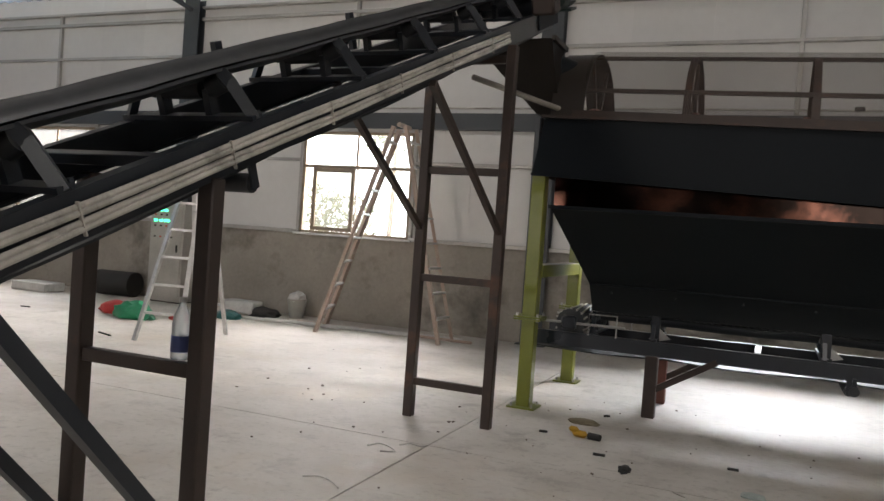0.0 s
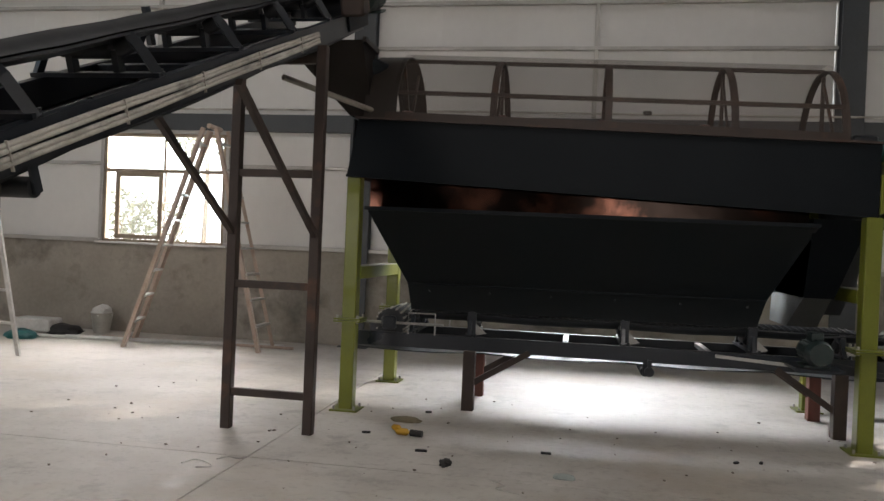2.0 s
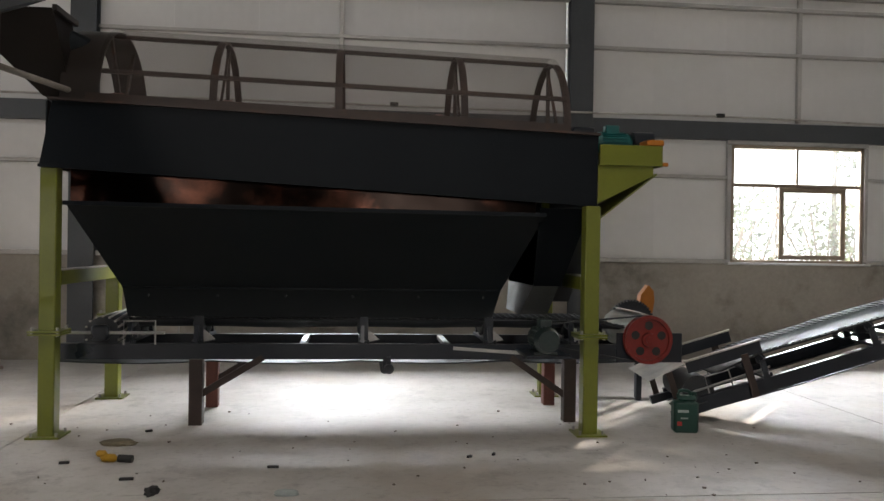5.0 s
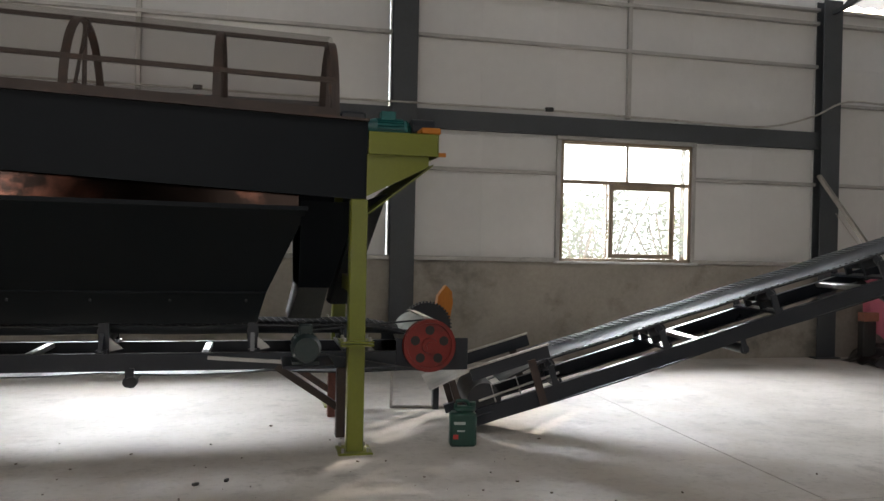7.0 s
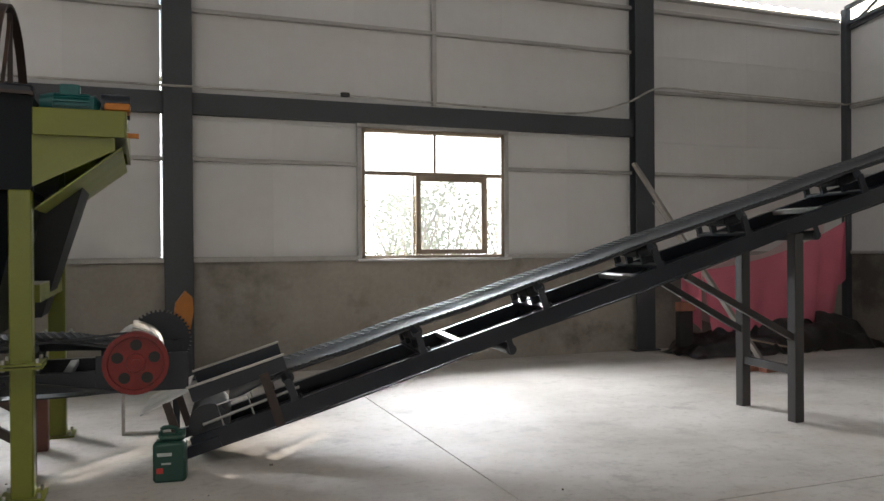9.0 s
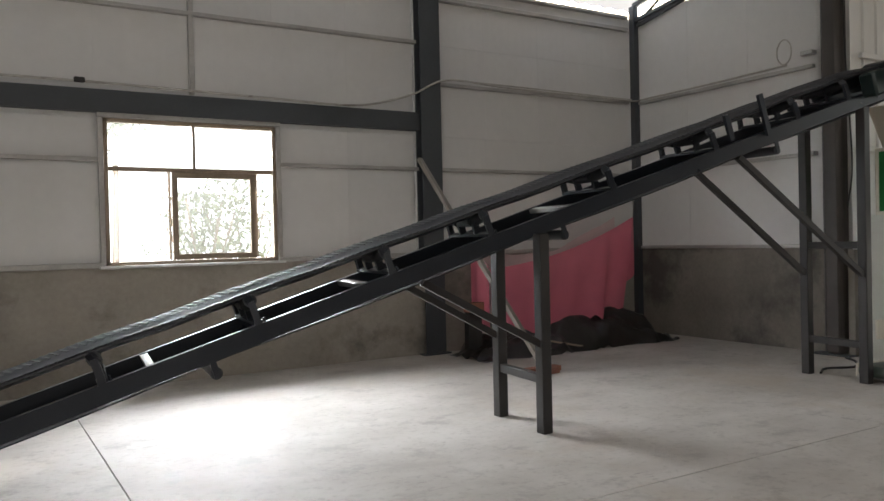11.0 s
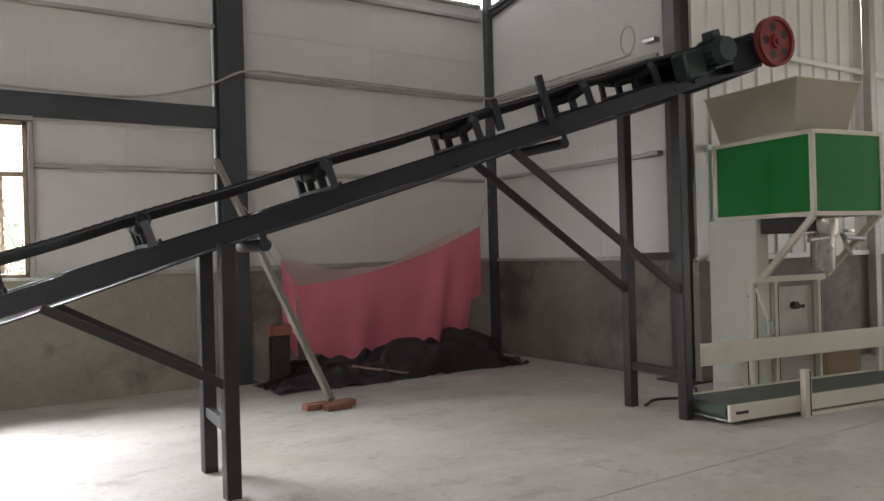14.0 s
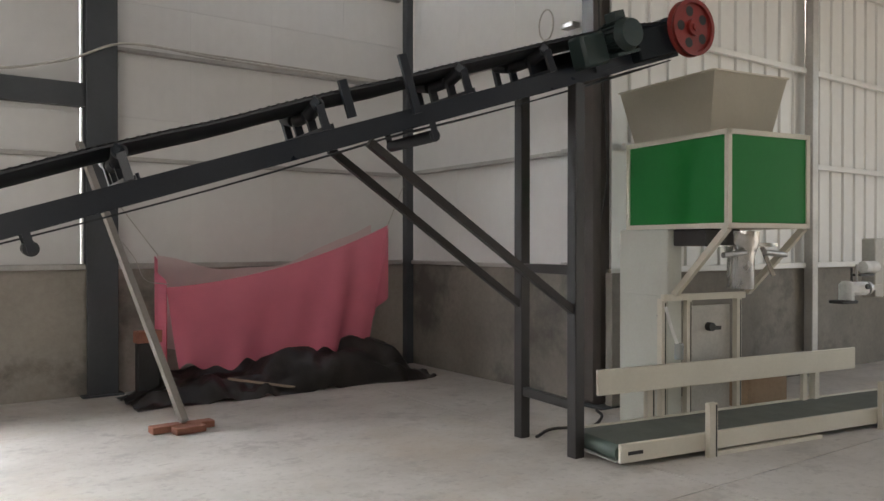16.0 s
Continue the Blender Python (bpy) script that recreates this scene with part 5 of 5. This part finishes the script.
# Near-black box stands in for the shaded opening under the panel box.
part("dark_opening", box((0.22, 0.42, 1.53), (0.36, 0.34, 0.13), PK, bev=0.01), M_DARK, pk)
part("spout", lathe([(0.095, 1.14), (0.10, 1.15), (0.10, 1.38), (0.14, 1.50), (0.14, 1.58)], PK @ Matrix.Translation((0.45, 0.30, 0)), 28), M_STAINLESS, pk, "stainless steel filling spout")
part("clamp_bar", box((0.45, 0.28, 1.475), (0.70, 0.05, 0.03), PK), M_STAINLESS, pk)
for s in (-1, 1):
    part("clamp_arm", bar(PK @ Vector((0.45 + s * 0.16, 0.24, 1.46)), PK @ Vector((0.45 + s * 0.24, 0.20, 1.24)), 0.015, 0.03), M_STAINLESS, pk)
    part("cylinder", rod(PK @ Vector((0.45 + s * 0.10, 0.16, 1.42)), PK @ Vector((0.45 + s * 0.33, 0.16, 1.40)), 0.022, 12), M_BARE, pk)
part("filter_cup", rod(PK @ Vector((0.02, 0.50, 0.60)), PK @ Vector((0.02, 0.50, 0.72)), 0.035, 12), M_CLEARPLASTIC, pk)
part("air_hose", tube(smooth_line([PK @ Vector(p) for p in ((-0.06, 0.56, 1.0), (-0.04, 0.52, 0.85), (0.0, 0.50, 0.72))], 10), 0.012, 8), M_WHITE, pk)

bagger = thing("bag_conveyor", tuple(PK @ Vector((0.6, 0.3, 0))), "low cream-sided bag conveyor with a dark green belt", "conveyor")
for v in (0.02, 0.56):
    part("side_rail", box((0.75, v, 0.105), (3.40, 0.03, 0.125), PK, bev=0.004), M_CREAM, bagger)
part("belt", box((0.75, 0.29, 0.145), (3.34, 0.50, 0.02), PK), M_GREYBELT, bagger)
part("belt_return", box((0.75, 0.29, 0.06), (3.34, 0.50, 0.012), PK), M_GREENBELT, bagger)
part("end_roller", rod(PK @ Vector((-0.91, 0.05, 0.10)), PK @ Vector((-0.91, 0.53, 0.10)), 0.055, 18), M_GREENBELT, bagger)
part("end_rod", rod(PK @ Vector((-0.96, 0.03, 0.05)), PK @ Vector((-0.96, 0.55, 0.05)), 0.008, 8), M_BARE, bagger)
for v in (0.002, 0.578):
    part("adjuster", box((-0.83, v, 0.105), (0.12, 0.01, 0.022), PK), M_DARK, bagger)
for u in (-0.18, 1.68):
    for v in (-0.025, 0.605):
        lg = part("leg", box((u, v, 0.19), (0.075, 0.05, 0.38), PK, bev=0.004), M_CREAM, bagger)
        part("slot", box((u + 0.02, v - 0.027, 0.19), (0.010, 0.004, 0.36), PK), M_DARK, lg)
part("floor_bar", box((0.42, 0.0, 0.015), (1.1, 0.04, 0.03), PK), M_CREAM, bagger)
part("guide_board", box((0.65, 0.50, 0.48), (2.82, 0.025, 0.185), PK, bev=0.004), M_CREAM, bagger, "long cream guide board")
for u in (1.45, 1.60):
    part("board_post", box((u, 0.53, 0.25), (0.05, 0.03, 0.40), PK), M_CREAM, bagger)

sew = thing("sewing_machine", tuple(PK @ Vector((3.05, 0.72, 0))), "white bag-sewing head on a thin pedestal", "sewing machine")
part("pedestal", box((3.05, 0.75, 0.80), (0.12, 0.10, 1.60), PK, bev=0.006), M_CABINET, sew)
part("drive_box", box((2.66, 0.74, 1.26), (0.14, 0.14, 0.55), PK, bev=0.01), M_CABINET, sew, "grey drive box of the sewing head")
part("drive_arm", box((2.88, 0.75, 1.40), (0.32, 0.06, 0.06), PK), M_CABINET, sew)
part("base", box((3.05, 0.72, 0.03), (0.5, 0.5, 0.06), PK), M_CABINET, sew)
part("body", box((2.24, 0.62, 1.08), (0.30, 0.12, 0.12), PK, bev=0.03), M_WHITE, sew)
part("head", box((2.12, 0.62, 1.05), (0.10, 0.13, 0.20), PK, bev=0.03), M_WHITE, sew)
part("foot_plate", box((2.08, 0.62, 0.965), (0.22, 0.14, 0.03), PK, bev=0.008), M_DARK, sew)
part("thread_stand", rod(PK @ Vector((2.26, 0.62, 1.12)), PK @ Vector((2.26, 0.62, 1.30)), 0.012, 8), M_BARE, sew)
part("hand_wheel", rod(PK @ Vector((2.39, 0.62, 1.08)), PK @ Vector((2.42, 0.62, 1.08)), 0.06, 18), M_BARE, sew)
part("arm", box((2.52, 0.68, 1.08), (0.30, 0.06, 0.05), PK), M_CABINET, sew)
part("motor", rod(PK @ Vector((2.40, 0.66, 1.27)), PK @ Vector((2.58, 0.66, 1.27)), 0.055, 16), M_WHITE, sew)
part("motor_plate", box((2.40, 0.66, 1.20), (0.20, 0.10, 0.02), PK), M_DARK, sew)
part("thread_stand", rod(PK @ Vector((2.19, 0.62, 1.12)), PK @ Vector((2.19, 0.62, 1.27)), 0.010, 8), M_DARK, sew)
part("knob", rod(PK @ Vector((2.30, 0.55, 1.10)), PK @ Vector((2.30, 0.53, 1.10)), 0.025, 12), M_DARK, sew)
cart = thing("cardboard_box", tuple(PK @ Vector((1.7, 1.1, 0))), "brown cardboard carton beside the packing machine", "box")
part("carton", box((1.65, 1.05, 0.18), (0.55, 0.35, 0.36), PK @ Matrix.Rotation(0.08, 4, "Z"), bev=0.006), M_CARD, cart)
part("flap", box((1.65, 0.86, 0.37), (0.54, 0.16, 0.006), PK), M_CARD, cart)
hose = solid("floor_hose", tube(smooth_line([(11.32, 6.1, 0.014), (11.6, 6.22, 0.014), (11.9, 6.1, 0.014), (12.25, 6.3, 0.014), (12.4, 6.5, 0.014)], 24), 0.013, 8), M_DARK, "black hose lying on the floor", "hose")
ring_pts = [PK @ Vector((1.72 + 0.10 * math.cos(k * 0.45), -0.06, 0.17 + 0.10 * math.sin(k * 0.45))) for k in range(15)]
part("hanging_cable", tube(ring_pts, 0.008, 6), M_WHITE, bagger)

# ---- the pink net, its heap and the timber prop ----
net = thing("pink_net", (10.7, 9.35, 0.3), "pink translucent net hung across the corner over dark sheeting", "net")


def net_face(u, v):
    x0, x1 = 9.46 + 0.10 * v, 11.98 - 0.28 * v
    x = x0 + (x1 - x0) * u
    zt = 1.07 + 0.63 * (0.22 * u + 0.78 * u ** 2.0)
    zb = 0.25 + 0.05 * math.sin(9 * u) + 0.05 * math.sin(19 * u + 1) + 0.03 * math.sin(47 * u) + 0.10 * u
    fold = 0.09 * math.exp(-((u - 0.86) / 0.05) ** 2) - 0.06 * math.exp(-((u - 0.77) / 0.05) ** 2)
    y = 9.22 + 0.10 * u + (0.035 * math.sin(13 * u + 2 * v) + 0.025 * math.sin(29 * u + 3 * v)) * v + fold * v ** 0.5 - 0.10 * v
    return Vector((x, y, zt + (zb - zt) * v))


part("net_front", sheet(net_face, 70, 24), M_PINK, net)
part("net_back", sheet(lambda u, v: Vector((9.50 + 2.46 * u, 9.66, 1.37 + 0.33 * u ** 3 - 0.17 * math.sin(math.pi * min(1, u * 1.2)) + (0.45 - 1.37) * v + 0.015 * math.sin(20 * u))), 40, 10), M_PALENET, net)
for u, x in ((0, 9.46), (1, 11.98)):
    part("net_side", sheet(lambda a, b, x=x, u=u: Vector((x + 0.03 * math.sin(9 * a), 9.23 + 0.08 * u + 0.42 * a, ((1.07 + 0.30 * a) if u == 0 else 1.70 - 0.3 * a) + (0.30 - 1.1) * b)), 8, 12), M_PINK, net)
part("cord", tube([(9.50, 9.62, 1.37), (9.1, 9.75, 1.95)], 0.005, 5), M_CABLE, net)
part("cord", tube([(11.98, 9.32, 1.70), (12.5, 9.8, 2.2)], 0.005, 5), M_CABLE, net)
heap = thing("dark_sheeting", (10.7, 9.3, 0), "crumpled dark plastic sheeting heaped on the floor under the net", "heap")
part("crumpled_sheet", sheet(lambda u, v: Vector((9.1 + 3.2 * u, 8.80 + 0.85 * v + 0.14 * noise.noise(Vector((u * 5, 0, 3))), max(0.004, ((0.16 + 0.34 * math.sin(math.pi * u ** 1.7) ** 1.2) * min(1, 8 * u, 8 * (1 - u)) * math.sin(math.pi * min(1, v * 0.62)) ** 0.7 + 0.10 * noise.noise(Vector((u * 9, v * 4, 0.5))) + 0.05 * noise.noise(Vector((u * 25, v * 9, 7))))))), 80, 26, 0.006), M_PILE, heap)
part("stick", rod((9.95, 8.92, 0.20), (10.65, 8.86, 0.05), 0.014, 6), M_WOOD, heap)

prop = thing("timber_prop", (9.2, 7.9, 0), "bleached grey timber prop leaning from the floor to the wall column", "prop")
part("plank", bar((9.22, 7.92, 0.075), (8.80, 9.72, 2.44), 0.062, 0.045, up=(0.3, -1, 0.3)), M_GREYWOOD, prop)
part("wire", tube(smooth_line([(8.99, 8.90, 1.50), (9.10, 8.88, 1.34), (9.20, 8.95, 1.16), (9.48, 9.20, 1.10)], 12), 0.0035, 5), M_CABLE, prop)
for k, (x, y, z, r) in enumerate(((9.09, 7.96, 0.03, 0.06), (9.34, 7.95, 0.03, 0.02), (9.23, 7.83, 0.03, 0.10))):
    solid("brick", box((0, 0, 0), (0.24, 0.115, 0.055), pose(x, y, z, 0, 0, math.degrees(r)), bev=0.005), M_BRICK, "red clay brick under the timber prop", "brick", "bricks under the prop")
solid("brick", box((0, 0, 0), (0.24, 0.115, 0.115), pose(9.34, 9.40, 0.60, 0, 0, 4), bev=0.005), M_BRICK, "red clay brick on an added block by the column", "brick")
# Block added to carry the brick, coloured near-black to match the darkness below it.
solid("brick_rest", box((9.34, 9.42, 0.27), (0.2, 0.11, 0.54), bev=0.01), M_DARK, "upright near-black block added by the column to carry the brick", "block")

# ---- the bay on the west: cabinet, ladders, litter ----
cab = thing("control_cabinet", (-8.55, 9.5, 0), "beige steel control cabinet with lit green displays", "cabinet")
part("body", box((-8.53, 9.62, 0.79), (0.66, 0.36, 1.54), bev=0.01), M_CABINET, cab)
part("plinth", box((-8.53, 9.62, 0.015), (0.62, 0.32, 0.03)), M_DARK, cab)
door = part("door", box((-8.53, 9.432, 0.80), (0.60, 0.016, 1.44), bev=0.004), M_CABINET, cab)
part("handle", box((-8.30, 9.415, 0.85), (0.03, 0.02, 0.11), bev=0.004), M_DARK, door)
for x, z, mat in ((-8.74, 1.43, M_LED_R), (-8.65, 1.43, M_LED_G), (-8.55, 1.43, M_LED_G), (-8.74, 1.27, M_LED_G), (-8.64, 1.27, M_LED_G), (-8.54, 1.27, M_LED_G), (-8.46, 1.27, M_LED_G)):
    part("display", box((x, 9.420, z), (0.065, 0.010, 0.032)), mat, door)
for r in range(3):
    for c in range(4):
        part("button", rod((-8.74 + c * 0.11, 9.424, 1.36 - r * 0.17), (-8.74 + c * 0.11, 9.405, 1.36 - r * 0.17), 0.014, 10), M_DARK if (r + c) % 3 else M_REDLABEL, door)


def ladder(parent, fa, fb, ta, tb, rungs, w, mat, rung_mat):
    for f, t in ((fa, ta), (fb, tb)):
        part("stile", bar(f, t, w, w * 0.6), mat, parent)
    for k in range(1, rungs + 1):
        q = k / (rungs + 0.6)
        part("rung", bar(Vector(fa).lerp(Vector(ta), q), Vector(fb).lerp(Vector(tb), q), w * 0.9, 0.025), rung_mat, parent)


l1 = thing("folding_ladder", (-4.4, 8.9, 0), "tall red-brown folding ladder standing before the window", "ladder")
ladder(l1, (-5.20, 8.55, 0), (-5.42, 9.15, 0), (-4.36, 8.72, 2.68), (-4.42, 9.02, 2.68), 8, 0.072, M_LADDER, M_ALUBRIGHT)
ladder(l1, (-3.58, 8.80, 0), (-3.60, 9.30, 0), (-4.20, 8.74, 2.68), (-4.20, 9.04, 2.68), 8, 0.072, M_LADDER, M_ALUBRIGHT)
part("hinge", rod((-4.28, 8.70, 2.70), (-4.30, 9.06, 2.70), 0.03, 10), M_LADDER, l1)
l2 = thing("step_ladder", (-6.0, 6.9, 0), "silver aluminium folding step ladder", "ladder")
ladder(l2, (-6.10, 6.37, 0), (-5.62, 6.50, 0), (-6.00, 6.98, 2.0), (-5.86, 7.06, 2.0), 6, 0.05, M_ALUBRIGHT, M_ALUBRIGHT)
ladder(l2, (-6.35, 7.62, 0), (-5.74, 7.45, 0), (-6.02, 7.04, 2.0), (-5.86, 7.08, 2.0), 5, 0.045, M_ALUBRIGHT, M_ALUBRIGHT)
part("top_step", box((-5.94, 7.03, 2.01), (0.24, 0.16, 0.03), bev=0.008), M_ALUBRIGHT, l2)

solid("plastic_bag", lump((-7.92, 7.92, 0), (0.26, 0.16, 0.13), 3), M_REDBAG, "crumpled red plastic bag on the floor", "bag")
solid("plastic_bag", lump((-7.42, 7.72, 0), (0.28, 0.18, 0.17), 8), M_GREENBAG, "crumpled green plastic bag on the floor", "bag")
solid("plastic_bag", lump((-6.95, 8.05, 0), (0.16, 0.10, 0.06), 13), M_REDBAG, "small red wrapper on the floor", "wrapper")
solid("plastic_bag", lump((-6.70, 8.70, 0), (0.20, 0.14, 0.09), 17), M_TEAL, "crumpled teal wrapper on the floor", "wrapper")
solid("steel_drum", rod((-9.95, 9.55, 0.20), (-9.25, 9.60, 0.20), 0.20, 28), M_DARK, "dark steel drum lying by the wall", "drum")
solid("foam_block", box((-10.75, 9.05, 0.07), (0.75, 0.4, 0.14), bev=0.015), M_WHITE, "white foam block on the floor", "block")
solid("foam_block", box((-6.92, 9.30, 0.11), (0.55, 0.28, 0.18), pose(0, 0, 0), bev=0.02), M_WHITE, "white foam packing beside the wall", "block")
solid("black_bag", lump((-6.55, 9.32, 0), (0.26, 0.16, 0.10), 21), M_DARK, "black plastic bag by the wall", "bag")
sack = thing("bucket", (-6.18, 9.60, 0), "pale plastic bucket stuffed with white rags", "bucket")
part("pail", lathe([(0.10, 0), (0.14, 0.26), (0.145, 0.28)], Matrix.Translation((-6.18, 9.60, 0)), 22), M_CABINET, sack)
part("rags", lump((-6.18, 9.60, 0.24), (0.13, 0.13, 0.11), 5), M_WHITE, sack)
for k, (a, b) in enumerate((((-6.6, 8.86, 0.022), (-3.7, 9.28, 0.022)), ((-6.3, 9.02, 0.02), (-3.5, 9.40, 0.02)), ((-5.9, 9.20, 0.02), (-3.3, 9.22, 0.02)))):
    solid("pipe", rod(a, b, 0.02 + 0.004 * (k == 0), 10), M_WHITE if k < 2 else M_LADDER, "pale pipe lying along the wall", "pipe", "pipes by the wall")

bottle = thing("water_bottle", (-1.80, 2.17, 0.867), "clear plastic water bottle with a blue label on the frame", "bottle")
mb = Matrix.Translation((-1.84, 2.17, 0.864))
part("bottle_body", lathe([(0.028, 0), (0.034, 0.006), (0.034, 0.13), (0.030, 0.16), (0.013, 0.20), (0.013, 0.212)], mb, 20), M_CLEARPLASTIC, bottle)
part("label", lathe([(0.0346, 0.03), (0.0352, 0.031), (0.0352, 0.088), (0.0346, 0.089)], mb, 20), material("blue_label", (0.06, 0.08, 0.22), 0.5), bottle, "blue paper label")
part("cap", rod((-1.84, 2.17, 1.074), (-1.84, 2.17, 1.092), 0.014, 14), M_WHITE, bottle)

# the green canister at the foot of the inclined conveyor
can = thing("jerrycan", (3.0, 6.12, 0), "dark green plastic oil canister with a red label", "canister")
mc = pose(3.01, 6.10, 0, 0, 0, -8) @ Matrix.Scale(0.9, 4)
part("can_body", box((0, 0, 0.135), (0.21, 0.13, 0.27), mc, bev=0.018), M_DARKGREENCAN, can)
part("shoulder", box((0.015, 0, 0.29), (0.16, 0.10, 0.05), mc, bev=0.018), M_DARKGREENCAN, can)
part("grip", tube(smooth_line([mc @ Vector(p) for p in ((-0.06, 0, 0.29), (-0.05, 0, 0.35), (0.03, 0, 0.35), (0.05, 0, 0.30))], 10), 0.013, 8), M_DARKGREENCAN, can)
part("cap", rod(mc @ Vector((0.075, 0, 0.30)), mc @ Vector((0.075, 0, 0.345)), 0.022, 14), M_DARKGREENCAN, can)
part("label_bar", box((-0.03, -0.066, 0.19), (0.09, 0.003, 0.022), mc), M_LABEL, can)
part("label_bar", box((-0.02, -0.066, 0.13), (0.06, 0.003, 0.012), mc), M_LABEL, can)
part("label_spot", box((-0.06, -0.066, 0.085), (0.04, 0.003, 0.035), mc), M_REDLABEL, can)

# ---- litter on the floor ----
gr = thing("angle_grinder", (-1.02, 5.46, 0), "yellow and black power tool lying on the floor", "power tool")
mg = pose(-1.05, 5.46, 0.029, 0, 0, -12) @ Matrix.Scale(0.82, 4)
part("housing", box((0, 0, 0), (0.14, 0.065, 0.06), mg, bev=0.02), M_YELLOW, gr)
part("nose", rod(mg @ Vector((0.08, 0, 0)), mg @ Vector((0.19, 0, 0)), 0.024, 14), M_DARK, gr)
part("handle", box((-0.06, 0, 0.03), (0.09, 0.05, 0.05), mg, bev=0.015), M_YELLOW, gr)
solid("work_glove", lump((-1.12, 5.90, 0), (0.12, 0.065, 0.03), 31), material("khaki_glove", (0.24, 0.20, 0.13), 0.9), "dusty khaki work glove on the floor", "glove")
solid("crumpled_packet", lump((0.12, 4.74, 0), (0.07, 0.045, 0.022), 33), M_LABEL, "crumpled pale packet on the floor", "litter")
solid("metal_scrap", lump((-0.62, 4.80, 0), (0.035, 0.06, 0.03), 35, 0.5), M_DARK, "dark twisted metal scrap on the floor", "litter")
for x, y, a, ln in ((-0.83, 5.06, 5, 0.08), (-0.01, 5.27, 0, 0.07), (-1.31, 5.43, 10, 0.06), (-1.01, 6.26, 30, 0.05), (1.25, 5.45, 40, 0.04), (1.42, 5.50, 70, 0.035), (-6.6, 6.45, -20, 0.28), (-9.0, 7.4, 10, 0.14)):
    solid("steel_offcut", box((0, 0, 0.010), (ln, 0.022, 0.018), pose(x, y, 0, 0, 0, a), bev=0.003), M_DARK, "small dark steel offcut on the floor", "offcut", "offcuts on the floor")
for pts in (((-2.16, 4.33), (-2.12, 4.42), (-2.02, 4.38), (-1.96, 4.31), (-2.04, 4.27)), ((-2.00, 4.47), (-1.96, 4.54), (-1.88, 4.52), (-1.85, 4.56)), ((-2.16, 3.58), (-2.08, 3.63), (-1.97, 3.58), (-1.90, 3.52)), ((-0.30, 4.55), (-0.22, 4.48), (-0.26, 4.40), (-0.12, 4.34))):
    solid("string", tube(smooth_line([(x, y, 0.007) for x, y in pts], 14), 0.005, 6), M_CABLE, "loose white string on the floor", "string", "strings on the floor")

chips = bmesh.new()
rnd = random.Random(5)
for k in range(110):
    cx, cy = ((-1.4, 5.6), (-3.2, 5.4), (1.2, 5.6), (2.8, 5.2))[k % 4]
    x, y, d = rnd.gauss(cx, 0.9), rnd.gauss(cy, 0.8), rnd.uniform(0.006, 0.022)
    box((0, 0, d * 0.2), (d, d * rnd.uniform(0.4, 0.9), d * 0.4), pose(x, y, 0.004, 0, 0, rnd.uniform(0, 180)), bm=chips)
solid("floor_debris", chips, M_CHIPS, "small grey cement and rust chips scattered over the floor", "debris", kind="stuff")

# ---- conduits on the walls ----
cond = thing("wall_cable", (2.0, 9.8, 3.06), "white cable run along the wall beam and over the column", "cable")
part("cable", tube(smooth_line([(-8.4, 9.76, 3.075), (-2.0, 9.76, 3.09), (2.0, 9.76, 3.075), (5.0, 9.76, 3.085), (7.0, 9.76, 3.055), (8.0, 9.75, 3.05), (8.7, 9.74, 3.22), (9.25, 9.74, 3.45), (10.2, 9.80, 3.44), (11.4, 9.80, 3.43), (12.55, 9.80, 3.43)], 90), 0.013, 8), M_CABLE, cond)
part("cable", tube(smooth_line([(9.25, 9.76, 3.46), (10.2, 9.83, 3.475), (11.4, 9.83, 3.465), (12.5, 9.82, 3.45)], 24), 0.010, 8), M_CABLE, cond)
part("cable", tube(smooth_line([(12.56, 9.80, 3.43), (12.58, 8.6, 3.44), (12.58, 7.3, 3.46)], 16), 0.013, 8), M_CABLE, cond)
part("cable_coil", tube([(12.56, 7.32 + 0.10 * math.cos(k * 0.4), 3.62 + 0.15 * math.sin(k * 0.4)) for k in range(18)], 0.008, 6), M_CABLE, cond)
for x in (-5.3, 0.9, 5.0):
    part("clip", box((x, 9.75, 3.095), (0.10, 0.05, 0.05), bev=0.006), M_DARK, cond)
drop = solid("hanging_cable", tube(smooth_line([(12.35, 6.45, 4.2), (12.33, 6.40, 3.2), (12.45, 6.42, 2.2), (12.40, 6.45, 1.7)], 24), 0.010, 6), M_DARK, "dark cable hanging down the column", "cable")

# ---- wall panels, with narrow open joints beside the columns ----
SLITS = [(x - 0.172, x - 0.158) for x in COLS]
for z0, z1, open_ in NORTH_ROWS:
    for a, b in zip(bays, bays[1:]):
        m = (a + b) / 2
        for p, q in ((a, m), (m, b)):
            panel_row(wall_north, p, q, z0 + 0.002, min(z1, WALL_TOP) if b == X1 else z1, (HOLES if open_ else []) + SLITS, on_north)
